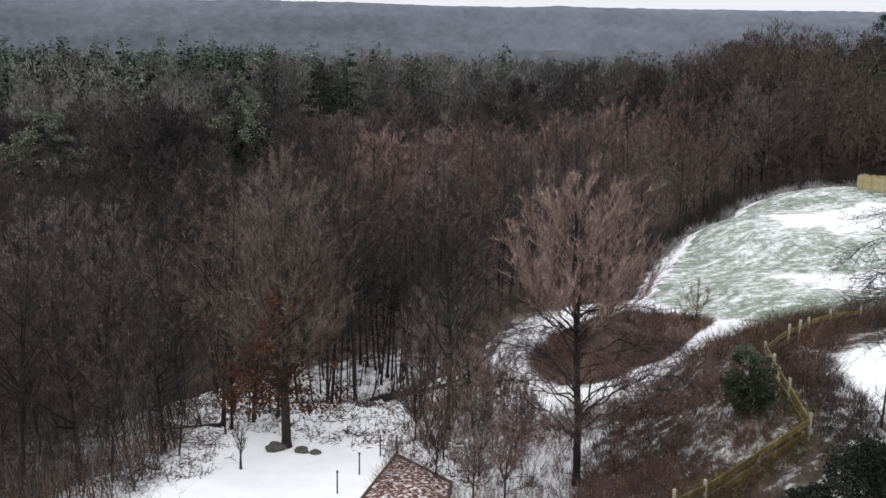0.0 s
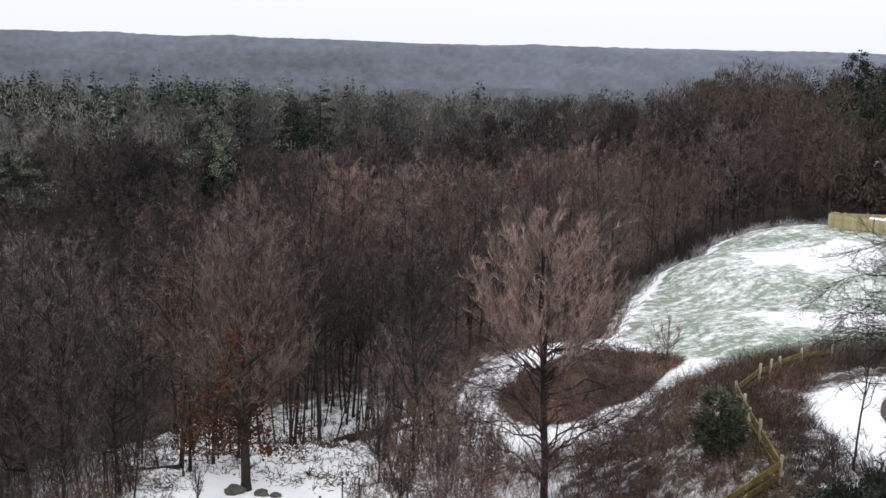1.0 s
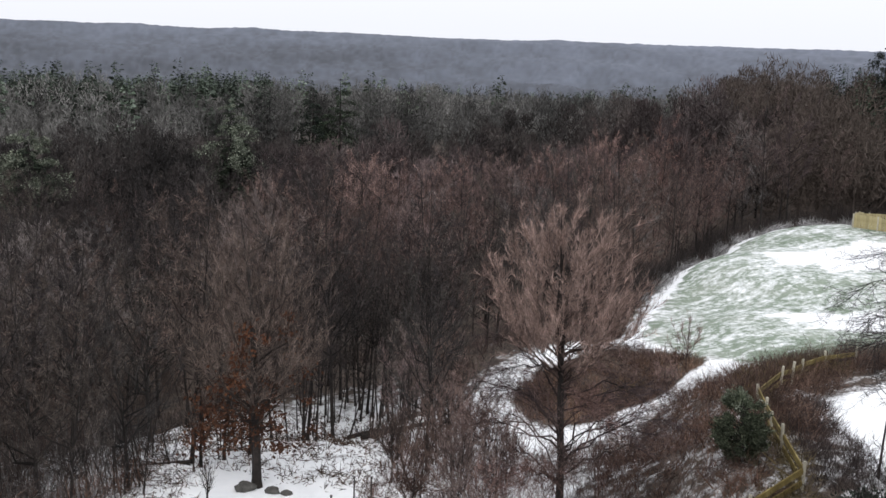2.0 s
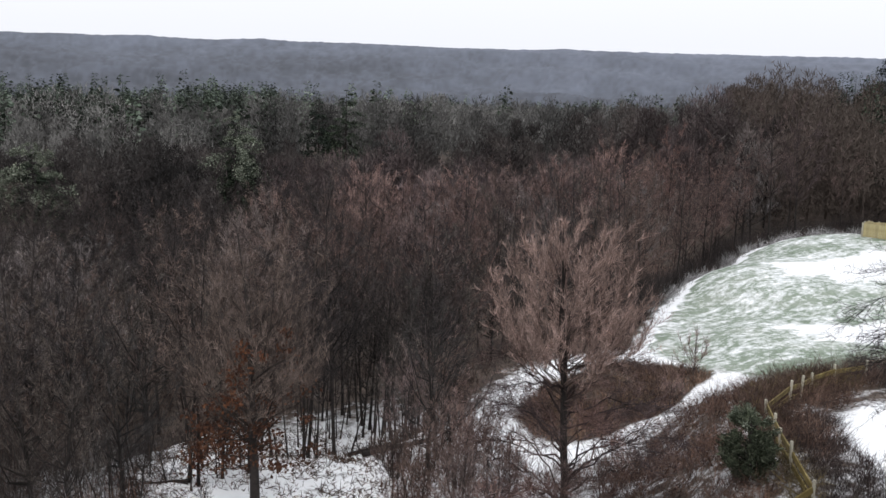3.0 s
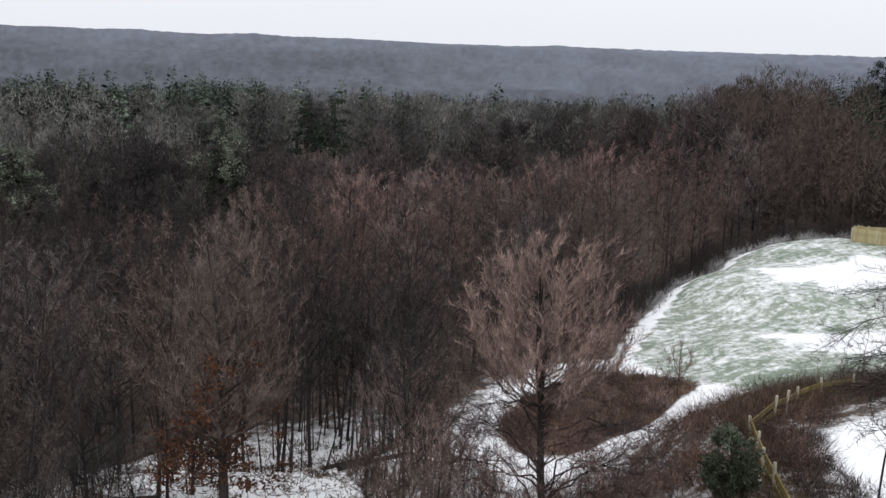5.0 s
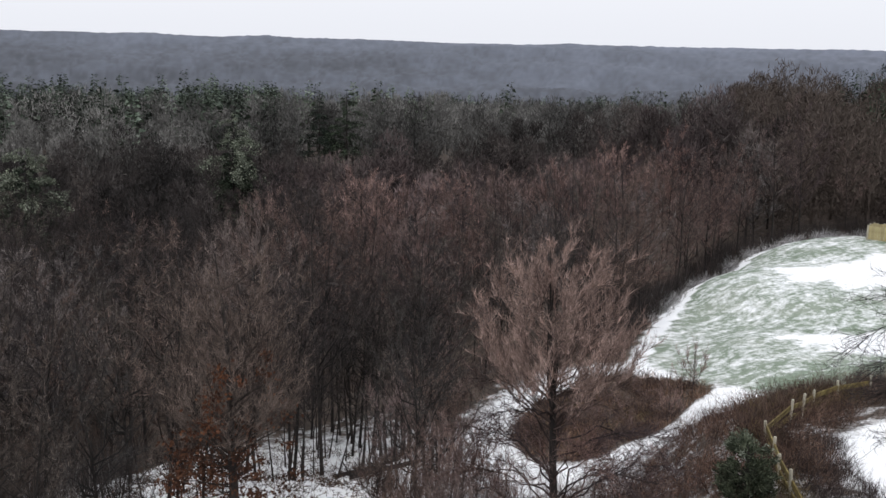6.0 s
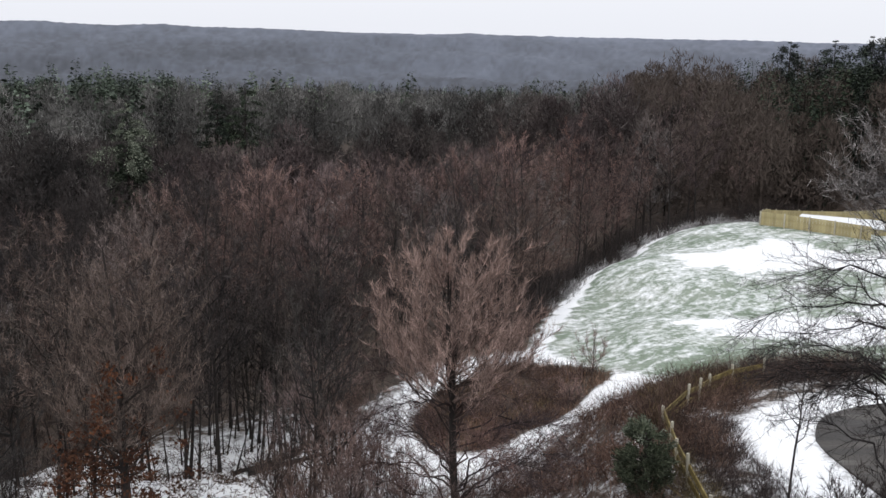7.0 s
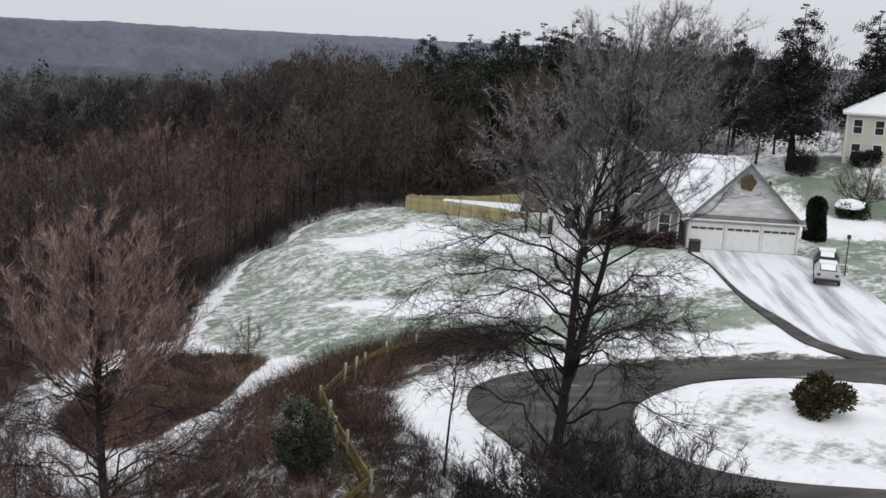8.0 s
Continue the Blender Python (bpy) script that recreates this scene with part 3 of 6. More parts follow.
def grow_limbs(g, cr, A, T, r0, subs, twig, twig_r, up=0.3, blades=False, arch=0.35, pale=0.4, long=0.75, hump=0.0, crook=0.035, loose=0.46, segs=4):
    """Limbs from A to T that bend upwards, with side branches and twigs on them."""
    n = len(A)
    out = (T - A) * np.array([1, 1, 0])
    C = A + out * 0.62 + np.array([0, 0, 1.0]) * ((T - A)[:, 2:3] * arch)
    if hump:
        C = A + out * 0.5
        C[:, 2] = np.maximum(A[:, 2], T[:, 2]) + hump * np.linalg.norm(T - A, axis=1)
    nodes = [A]
    for t in np.linspace(0, 1, segs + 1)[1:]:
        Q = A * (1 - t) ** 2 + C * 2 * t * (1 - t) + T * t * t
        if t < 1:
            Q = Q + g.normal(0, crook, (n, 3)) * np.linalg.norm(T - A, axis=1, keepdims=True)
        nodes.append(Q)
    for k in range(segs):
        cr.struts(nodes[k], nodes[k + 1], r0 * (1 - k / segs * 0.88), r0 * (1 - (k + 1) / segs * 0.88), 4 if k < segs / 2 else 3)
    nodes = np.stack(nodes, 1)
    L = np.linalg.norm(T - A, axis=1)
    m = n * subs
    li = np.repeat(np.arange(n), subs)
    t = g.uniform(0.22, 1.0, m) ** 0.75 * segs
    j = np.minimum(t.astype(int), segs - 1)
    S = nodes[li, j] + (nodes[li, j + 1] - nodes[li, j]) * (t - j)[:, None]
    d = unit(nodes[li, j + 1] - nodes[li, j])
    D2 = unit(d * 0.75 + g.normal(0, 0.38, (m, 3)) + np.array([0, 0, up * 1.6]))
    L2 = np.clip(L[li] * g.uniform(0.2, 0.38, m), 0.4, 1.5)
    M = S + D2 * (L2 * 0.5)[:, None]
    E = M + unit(D2 + g.normal(0, 0.25, (m, 3)) + np.array([0, 0, up * 0.7])) * (L2 * 0.5)[:, None]
    rr = np.maximum(r0[li] * 0.22, twig_r * 1.1)
    if blades:
        M = (S + E) / 2
        cr.spikes(S, E, rr)
    else:
        cr.struts(S, M, rr, rr * 0.7, 3)
        cr.spikes(M, E, rr * 0.7)
    k = m * twig
    bi = np.repeat(np.arange(m), twig)
    t = g.uniform(0.2, 1, k)
    S3 = np.where((t < 0.5)[:, None], S[bi] + (M - S)[bi] * (t * 2)[:, None], M[bi] + (E - M)[bi] * (t * 2 - 1)[:, None])
    D3 = unit(D2[bi] * 0.55 + g.normal(0, loose, (k, 3)) + np.array([0, 0, up * 2.0]))
    L3 = np.clip(L2[bi] * g.uniform(0.3, 0.7, k), 0.15, long * g.uniform(0.6, 1.0, k))
    # crown light painted by tone: inner limbs darkened, outer twigs lightened by pale
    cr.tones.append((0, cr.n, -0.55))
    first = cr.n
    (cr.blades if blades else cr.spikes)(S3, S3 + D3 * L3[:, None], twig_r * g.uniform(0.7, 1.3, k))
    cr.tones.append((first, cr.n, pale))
    return S3


def bare_tree(seed, height, zb, W, limbs=26, subs=7, twig=6, trunk_r=0.14, twig_r=0.014, leaders=1, split=0.0, slope=1.15, first=0.72, lean=(0, 0), up=0.3, blades=False, low=None, fan=0.22, mid=0.40, limb_r=0.055, pale=0.4, ragged=0.0, long=0.75, hump=0.0, loose=0.46, stout=0.016):
    """Trunk and crown of a leafless tree: a dome of limbs W wide from the height zb to the top; low = (count, height, width, depth) of long lower limbs."""
    g = np.random.default_rng(seed)
    tr, cr = Build(), Build()

    def stem(p, d, length, ra, rb, n):
        pts, rad = [np.array(p, float)], np.linspace(ra, rb, n + 1)
        d = np.array(d, float)
        for i in range(n):
            d = unit(d + g.normal(0, 0.045, 3) + np.array([0, 0, 0.05]))
            pts.append(pts[-1] + d * length / n)
        pts = np.array(pts)
        tr.struts(pts[:-1], pts[1:] + (pts[1:] - pts[:-1]) * 0.02, rad[:-1], rad[1:], 7)
        return pts
    tr.struts([[0, 0, -0.5]], [[0, 0, 0.35]], trunk_r * 1.7, trunk_r * 1.08, 7)
    end = split if leaders > 1 else height * 0.95
    low_stem = stem((0, 0, 0.3), (lean[0], lean[1], 1), end - 0.3, trunk_r * 1.05, trunk_r * (0.8 if leaders > 1 else 0.1), 7)
    stems = [low_stem]
    for i in range(leaders if leaders > 1 else 0):
        a = i * 2 * math.pi / leaders + 0.6 + seed
        stems.append(stem(low_stem[-1], (math.cos(a) * fan + lean[0], math.sin(a) * fan + lean[1], 1), (height - split) * (0.93 - 0.06 * i), trunk_r * 0.66, trunk_r * 0.07, 8))

    def on_stem(i, h):
        cand = [q for q in stems if q[0][2] <= h <= q[-1][2]] or [stems[-1]]
        q = cand[i % len(cand)]
        j = int(np.clip(np.searchsorted(q[:, 2], h), 1, len(q) - 1))
        t = np.clip((h - q[j - 1][2]) / max(q[j][2] - q[j - 1][2], 1e-3), 0, 1)
        return q[j - 1] + (q[j] - q[j - 1]) * t
    zc = zb + mid * (height - zb)
    off = np.array([lean[0], lean[1]]) * zc
    A, T = [], []
    for i in range(limbs):
        c = -0.55 + 1.5 * (i + 0.5) / limbs
        sn = math.sqrt(max(0.0, 1 - min(1, abs(c)) ** 2))
        az = i * 2.39996 + g.uniform(-0.25, 0.25)
        f = g.uniform(0.8 - ragged, 1.06)
        tgt = np.array([math.cos(az) * sn * W * f + off[0], math.sin(az) * sn * W * f + off[1], zc + min(c, 1) * ((height - zc) if c > 0 else (zc - zb)) * f])
        rxy = sn * W
        h = tgt[2] - rxy * slope * g.uniform(0.8, 1.3) - 0.4
        if h < zb * first:
            h = zb * first + g.uniform(0, 0.55) * (zc - zb * first)
        h = float(min(h, height * 0.9))
        A.append(on_stem(i, h))
        T.append(tgt)
    A, T = np.array(A), np.array(T)
    r0 = np.clip(np.linalg.norm(T - A, axis=1) * stout, stout, trunk_r * 0.5)
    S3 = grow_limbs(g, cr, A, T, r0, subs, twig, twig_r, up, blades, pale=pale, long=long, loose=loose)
    lows = []
    if low:
        n, lz, lw, lh = low
        for i in range(n):
            b = Build()
            az = i * 2.39996 + 0.7
            f = g.uniform(0.65, 1.1)
            tgt = np.array([[math.cos(az) * lw * f, math.sin(az) * lw * f, lz + lh * g.uniform(-1, 1)]])
            st = on_stem(i, float(np.clip(tgt[0, 2] + g.uniform(-2.2, 0.0), zb * 0.3, height * 0.7)))[None]
            grow_limbs(g, b, st, tgt, np.array([limb_r * trunk_r / 0.2]), 30, 13, 0.0062, up * 0.05, False, 1.3, hump=hump, crook=0.022, long=0.5, loose=0.6, segs=9)
            lows.append(b)
    return tr, cr, S3, lows


def needle_tree(seed, height, width, tiers=16, boughs=7, sprays=16, w=0.10, base=0.18, sag=0.25, ragged=0.25, fine=1.0, taper=0.75, puff=0.06):
    """Trunk builder and crown builder of a pine or spruce with drooping boughs of needle sprays."""
    g = np.random.default_rng(seed)
    tr, cr = Build(), Build()
    zs = np.linspace(-0.4, height, 8)
    ax = np.stack([np.cumsum(g.normal(0, 0.03, 8)), np.cumsum(g.normal(0, 0.03, 8)), zs], -1)
    rad = np.interp(zs, [-0.4, height], [height * 0.018, 0.02])
    tr.struts(ax[:-1], ax[1:], rad[:-1], rad[1:], 7)
    A, T = [], []
    for i in range(tiers):
        q = (i + g.uniform(-0.3, 0.3)) / (tiers - 1)
        z = height * (base + (0.985 - base) * np.clip(q, 0, 1))
        ln = width * 0.5 * (1 - np.clip(q, 0, 1)) ** taper + width * 0.06
        n = max(4, int(boughs * (1 - 0.4 * q)))
        for b in range(n):
            a = b * 2 * math.pi / n + i * 1.3 + g.uniform(-0.4, 0.4)
            l = ln * g.uniform(1 - ragged * 1.8, 1 + ragged)
            zj = min(z + g.uniform(-0.6, 0.6) * height / tiers, height * 0.985)
            A.append((0, 0, zj))
            T.append((math.cos(a) * l, math.sin(a) * l, zj + l * (0.25 - sag * g.uniform(0.6, 2.2))))
    A, T = np.array(A), np.array(T)
    tr.spikes(A, T, np.linalg.norm(T - A, axis=1) * 0.014 + 0.008)
    n = len(A) * sprays
    bi = np.repeat(np.arange(len(A)), sprays)
    t = g.uniform(0.15, 1.02, n) ** 0.7
    l = np.linalg.norm((T - A)[bi], axis=1)
    C = A[bi] + (T - A)[bi] * t[:, None] + g.normal(0, 1, (n, 3)) * np.array([puff, puff, puff]) * l[:, None]
    C[:, 2] += 0.10 * l * np.sin(np.pi * t)
    d = unit(unit((T - A)[bi]) * 0.8 + g.normal(0, 0.6, (n, 3)) + np.array([0, 0, -0.1]))
    ln = np.clip(l * g.uniform(0.08, 0.2, n), 0.10, 0.6) * fine
    cr.leaves(C, d * ln[:, None], unit(g.normal(0, 0.5, (n, 3)) + np.array([0, 0, 1.0])), ln * w * 4)
    return tr, cr


def thing(name, m, label, category, group="", kind=""):
    ob = new(name)
    ob.empty_display_size = 0.3
    ob.matrix_world = m
    return tagged(ob, label, category, group, kind)


def part_mesh(name, me, parent, label=""):
    ob = new(name, me)
    ob.parent = parent
    return tagged(ob, label)


def part(name, bm, mat, parent, label=""):
    me = bpy.data.meshes.new(name)
    bm.to_mesh(me)
    bm.free()
    me.materials.append(mat)
    return part_mesh(name, me, parent, label)


def block(x0, y0, z0, x1, y1, z1, bevel=0.0, bm=None):
    """A box between two corners, with bevelled edges if asked."""
    bm = bm or bmesh.new()
    r = bmesh.ops.create_cube(bm, size=1)
    for v in r["verts"]:
        v.co = Vector((x0 + (v.co.x + 0.5) * (x1 - x0), y0 + (v.co.y + 0.5) * (y1 - y0), z0 + (v.co.z + 0.5) * (z1 - z0)))
    if bevel:
        es = {e for v in r["verts"] for e in v.link_edges}
        bmesh.ops.bevel(bm, geom=list(es), offset=bevel, segments=2, affect="EDGES")
    return bm


def slab(corners, thick, bm=None):
    """A plate of a given thickness on four corners (thick along its normal, downwards)."""
    bm = bm or bmesh.new()
    c = [Vector(p) for p in corners]
    n = (c[1] - c[0]).cross(c[-1] - c[0]).normalized()
    if n.z < 0:
        n = -n
    top = [bm.verts.new(p) for p in c]
    low = [bm.verts.new(p - n * thick) for p in c]
    bm.faces.new(top)
    bm.faces.new(low[::-1])
    for i in range(len(c)):
        j = (i + 1) % len(c)
        bm.faces.new((top[j], top[i], low[i], low[j]))
    bmesh.ops.recalc_face_normals(bm, faces=bm.faces[:])
    return bm


def ground_at(x, y):
    return float(land(x, y))


def plant(name, tr, cr, bark, leaf, m, label, category="tree", group="", crown="crown"):
    ob = thing(name, m, label, category, group)
    part_mesh("trunk", tr.mesh("trunk", bark), ob)
    part_mesh(crown, cr.mesh(crown, leaf), ob)
    return ob


def stand(x, y, turn=0.0, size=1.0, dz=0.0):
    return Matrix.Translation((x, y, ground_at(x, y) + dz)) @ Matrix.Rotation(turn, 4, "Z") @ Matrix.Scale(size, 4)


# ---- the three trees that stand out ----
def add_limbs(ob, lows, mat, label):
    for b in lows:
        part_mesh("lower_limb", b.mesh("lower_limb", mat), ob, label)


def big_maple():
    tr, cr, _, lows = bare_tree(11, 12.7, 6.3, 2.85, 70, 11, 40, 0.15, 0.005, blades=True, leaders=3, split=6.2, slope=0.9, first=0.88, up=0.3, pale=0.6, stout=0.0075, low=(36, 5.0, 3.7, 2.1), fan=0.13, mid=0.40, ragged=0.1, long=0.42, hump=0.12, limb_r=0.052, loose=0.5)
    x, y = 5.5, 41.2
    ob = plant("bare_tree", tr, cr, BARK, TWIG_MAPLE, Matrix.Translation((x, y, ground_at(x, y))), "leafless reddish-brown maple with a broad upswept crown")
    add_limbs(ob, lows, TWIG_RED, "thin spreading reddish-brown lower limb")
    return ob


def near_maple():
    tr, cr, _, lows = bare_tree(22, 16.0, 9.6, 2.95, 74, 13, 52, 0.19, 0.0038, leaders=2, split=4.6, slope=0.9, first=0.86, lean=(0.125, -0.06), up=0.12, low=(38, 5.8, 4.2, 3.0), fan=0.08, limb_r=0.045, blades=True, pale=0.75, mid=0.5, ragged=0.3, long=0.3, hump=0.24, stout=0.0075, loose=0.6)
    x, y = 17.0, 33.0
    ob = plant("bare_tree", tr, cr, BARK, TWIG_ICE, Matrix.Translation((x, y, ground_at(x, y))), "tall dark bare tree with ice-coated twigs beside the turning circle")
    add_limbs(ob, lows, TWIG_DARK, "long dark arching lower limb")
    # a lower side crown on the other leader
    g = np.random.default_rng(23)
    side = Build()
    n = 30
    d = unit(g.normal(0, 1, (n, 3)) + np.array([0, 0, 0.45]))
    T = np.array([-0.7, 0.4, 11.7]) + d * np.array([1.6, 1.6, 1.5]) * g.uniform(0.7, 1.05, (n, 1))
    A = np.array([0.55, -0.3, 8.6]) + np.stack([-0.12 * np.arange(n) / n * 5, 0.07 * np.arange(n) / n * 5, np.arange(n) / n * 2.2], -1)
    grow_limbs(g, side, A, T, np.full(n, 0.03), 11, 44, 0.0038, 0.12, True, pale=1.0, long=0.3, loose=0.6)
    part_mesh("side_crown", side.mesh("side_crown", TWIG_ICE), ob, "smaller side crown of ice-coated twigs")
    return ob


def hanging_leaves(g, tufts, count, spread):
    """Curled dry leaves in flat ragged tufts round the given places."""
    lf = Build()
    k = g.integers(0, len(tufts), count)
    size = g.uniform(0.6, 1.4, len(tufts))
    C = tufts[k] + g.normal(0, 1, (count, 3)) * size[k][:, None] * np.array(spread)
    d = unit(g.normal(0, 1, (count, 3)) + np.array([0, 0, -0.6])) * g.uniform(0.12, 0.22, (count, 1))
    lf.leaves(C, d, unit(g.normal(0, 1, (count, 3))), 0.06)
    return lf


def orange_oak():
    tr, cr, S, _ = bare_tree(31, 11.6, 3.4, 3.0, 44, 10, 30, 0.20, 0.0055, slope=1.2, stout=0.011, blades=True, up=0.25, pale=0.2, ragged=0.2, long=0.45, loose=0.55)
    x, y = -6.4, 45.2
    ob = plant("oak_tree", tr, cr, BARK, TWIG_OAK, Matrix.Translation((x, y, ground_at(x, y))), "oak keeping rust-orange leaves on its lower branches", "tree")
    g = np.random.default_rng(5)
    a = g.uniform(0, 6.283, 34)
    r = g.uniform(0.3, 2.7, 34)
    low = np.stack([np.cos(a) * r - 0.2, np.sin(a) * r * 0.9, 1.9 + g.triangular(0.0, 0.5, 2.8, 34) - 0.2 * r], -1)
    keep = S[(S[:, 2] < 7.0) & (np.hypot(S[:, 0], S[:, 1]) < 1.9)]
    high = keep[g.integers(0, len(keep), 16)]
    lf = hanging_leaves(g, low, 1100, (0.27, 0.27, 0.11))
    part_mesh("leaves", lf.mesh("leaves", OAK_LEAF), ob, "dry rust-orange oak leaves")
    lf = hanging_leaves(g, high, 700, (0.22, 0.22, 0.2))
    part_mesh("leaves", lf.mesh("leaves", OAK_LEAF), ob, "sparse dry leaves higher in the crown")
    # low boughs that carry the leaves
    for p in low[::2]:
        b = Build()
        out = unit(p * np.array([1, 1, 0]))
        b.struts([[0, 0, max(1.9, p[2] - 0.3)], p * np.array([0.6, 0.6, 1])], [p * np.array([0.6, 0.6, 1]), p + out * 0.3], [0.035, 0.022], [0.022, 0.006], 5)
        part_mesh("bough", b.mesh("bough", BARK), ob)
    return ob


def leafy_young_oak(x, y, h, seed, label):
    """A slender young oak whose dead leaves hang down its whole stem."""
    tr, cr, S, _ = bare_tree(seed, h, h * 0.3, h * 0.2, 16, 7, 8, 0.07, 0.008, blades=True, up=0.2, long=0.4)
    ob = plant("young_oak", tr, cr, BARK, TWIG_OAK, stand(x, y), label, "tree", "young oaks in the clearing")
    g = np.random.default_rng(seed)
    n = 13
    t = np.stack([g.normal(0, 0.35, n), g.normal(0, 0.35, n), g.uniform(0.9, h * 0.62, n)], -1)
    part_mesh("leaves", hanging_leaves(g, t, 380, (0.2, 0.2, 0.26)).mesh("leaves", OAK_LEAF), ob, "dry rust-orange leaves")


maple = big_maple()
tall_tree = near_maple()
oak = orange_oak()
leafy_young_oak(-8.3, 48.2, 5.4, 32, "slender young oak hung with rust-orange leaves")
leafy_young_oak(-7.3, 49.0, 6.0, 33, "slender young oak hung with rust-orange leaves")
leafy_young_oak(-9.1, 47.2, 4.4, 34, "small young oak with a few rust-orange leaves")


# ---- the wood: single trees nearest, joined woods beyond ----
def forest_kinds():
    kinds = []
    spec = [(101, 12.5, 3.6, 3.0, TWIG), (102, 11.5, 2.8, 3.2, TWIG_GREY_GREEN), (103, 13, 4.2, 3.1, TWIG_RED), (104, 11, 2.8, 3.1, TWIG_RED), (105, 13.5, 4.4, 2.8, TWIG_DARK), (106, 12, 3.0, 2.9, TWIG_FROST)]
    names = {TWIG: "grey-brown", TWIG_GREY_GREEN: "grey-green", TWIG_RED: "reddish-brown", TWIG_FROST: "frost-grey", TWIG_DARK: "dark brown"}
    for seed, h, zb, w, leaf in spec:
        tr, cr, _, _ = bare_tree(seed, h, zb, w, 22, 8, 17, 0.085, 0.0085, blades=True, slope=0.95, up=0.12, pale=0.3, ragged=0.3, long=0.5, loose=0.7, stout=0.009)
        kinds.append((tr.mesh("trunk", BARK), cr.mesh("crown", leaf), f"leafless {names[leaf]} woodland tree with a domed crown"))
    return kinds


def plant_wood():
    g = np.random.default_rng(77)
    kinds = forest_kinds()
    firsts = [None] * len(kinds)
    placed, tries = [], 0
    while len(placed) < 250 and tries < 60000:
        tries += 1
        r = math.sqrt(g.uniform(42 ** 2, 116 ** 2))
        az = radians(g.uniform(-27, 23))
        x, y = r * math.sin(az), r * math.cos(az)
        if not in_wood(np.array(x), np.array(y)) or any((x - a) ** 2 + (y - b) ** 2 < 11.5 for a, b in placed):
            continue
        if math.hypot(x + 6.5, y - 45) < 3.2 or math.hypot(x - 5.6, y - 41) < 3:
            continue
        if (x > 2 and y < 67) or inside(THIN_WOOD, np.array(x), np.array(y)) > 0 and g.uniform() < (0.85 if y < 54 else 0.55):
            continue
        red = noise.noise(Vector((x / 22, y / 22, 3))) + (0.25 if x > -6 and y > 62 else -0.2)
        # mostly darker kinds at x < -9: the wood's own shade put into twig colour
        i = (2 if g.uniform() < 0.5 else 3) if red > 0.15 else int(g.choice([4, 1, 4, 0] if x < -9 else [0, 4, 1, 0] if r < 80 else [0, 1, 3, 5]))
        m = stand(x, y, g.uniform(0, 6.28), g.uniform(0.66, 1.12))
        trunk, crown, label = kinds[i]
        if firsts[i] is None:
            ob = thing("woodland_tree", m @ Matrix.Scale(1, 4), label, "tree", "trees of the wood")
            ob.matrix_world = stand(x, y, 0.3, 1.0)
            part_mesh("trunk", trunk, ob)
            part_mesh("crown", crown, ob)
            firsts[i] = ob
        else:
            copy_thing(firsts[i], m)
        placed.append((x, y))
    return placed


wood_places = plant_wood()


def crest_trees():
    """Paler broad crowns that stand above the rest of the wood: x, y, height of the top, colour."""
    spots = [(-9.7, 64, 6.6, 0), (-18.8, 61, 6.6, 1), (-23, 64, 6.0, 1), (-5.6, 99, 5.5, 2), (1.6, 104, 6.3, 2), (6.5, 111, 6.1, 2), (13, 119, 6.7, 2), (19.5, 128, 7.5, 2), (24.5, 129, 6.0, 0),
             (28, 131, 5.5, 0), (-13, 82, 4.0, 0), (-1.5, 84, 5.5, 2), (-24, 80, 3.6, 1), (-33, 90, 2.5, 0), (9.5, 96, 4.2, 0), (-15, 106, 4.3, 2), (16, 108, 6.1, 2), (22, 117, 6.3, 2), (4, 92, 3.2, 0)]
    mats = (TWIG_CREST, TWIG_FROST, TWIG_CREST_RED)
    words = ("pale brown", "frost-grey", "pale reddish")
    firsts = {}
    g = np.random.default_rng(42)
    for x, y, top, c in spots:
        h = top - ground_at(x, y)
        if c not in firsts:
            tr, cr, _, _ = bare_tree(150 + c, 13, 4.0, 3.5, 40, 10, 30, 0.12, 0.0065, blades=True, slope=0.9, up=0.22, pale=0.45, ragged=0.2, long=0.5, loose=0.55)
            firsts[c] = plant("broad_tree", tr, cr, BARK, mats[c], stand(x, y), f"broad {words[c]} bare crown above the wood", "tree", "broad crowns of the wood")
        else:
            copy_thing(firsts[c], stand(x, y, g.uniform(0, 6.28), h / 13))
    return [(x, y) for x, y, _, _ in spots]


crest_places = crest_trees()


TAKEN = list(wood_places) + list(crest_places)
PINE_SPOTS = [(-26.6, 150), (-41.5, 118), (-17.7, 211), (-22.5, 214)]


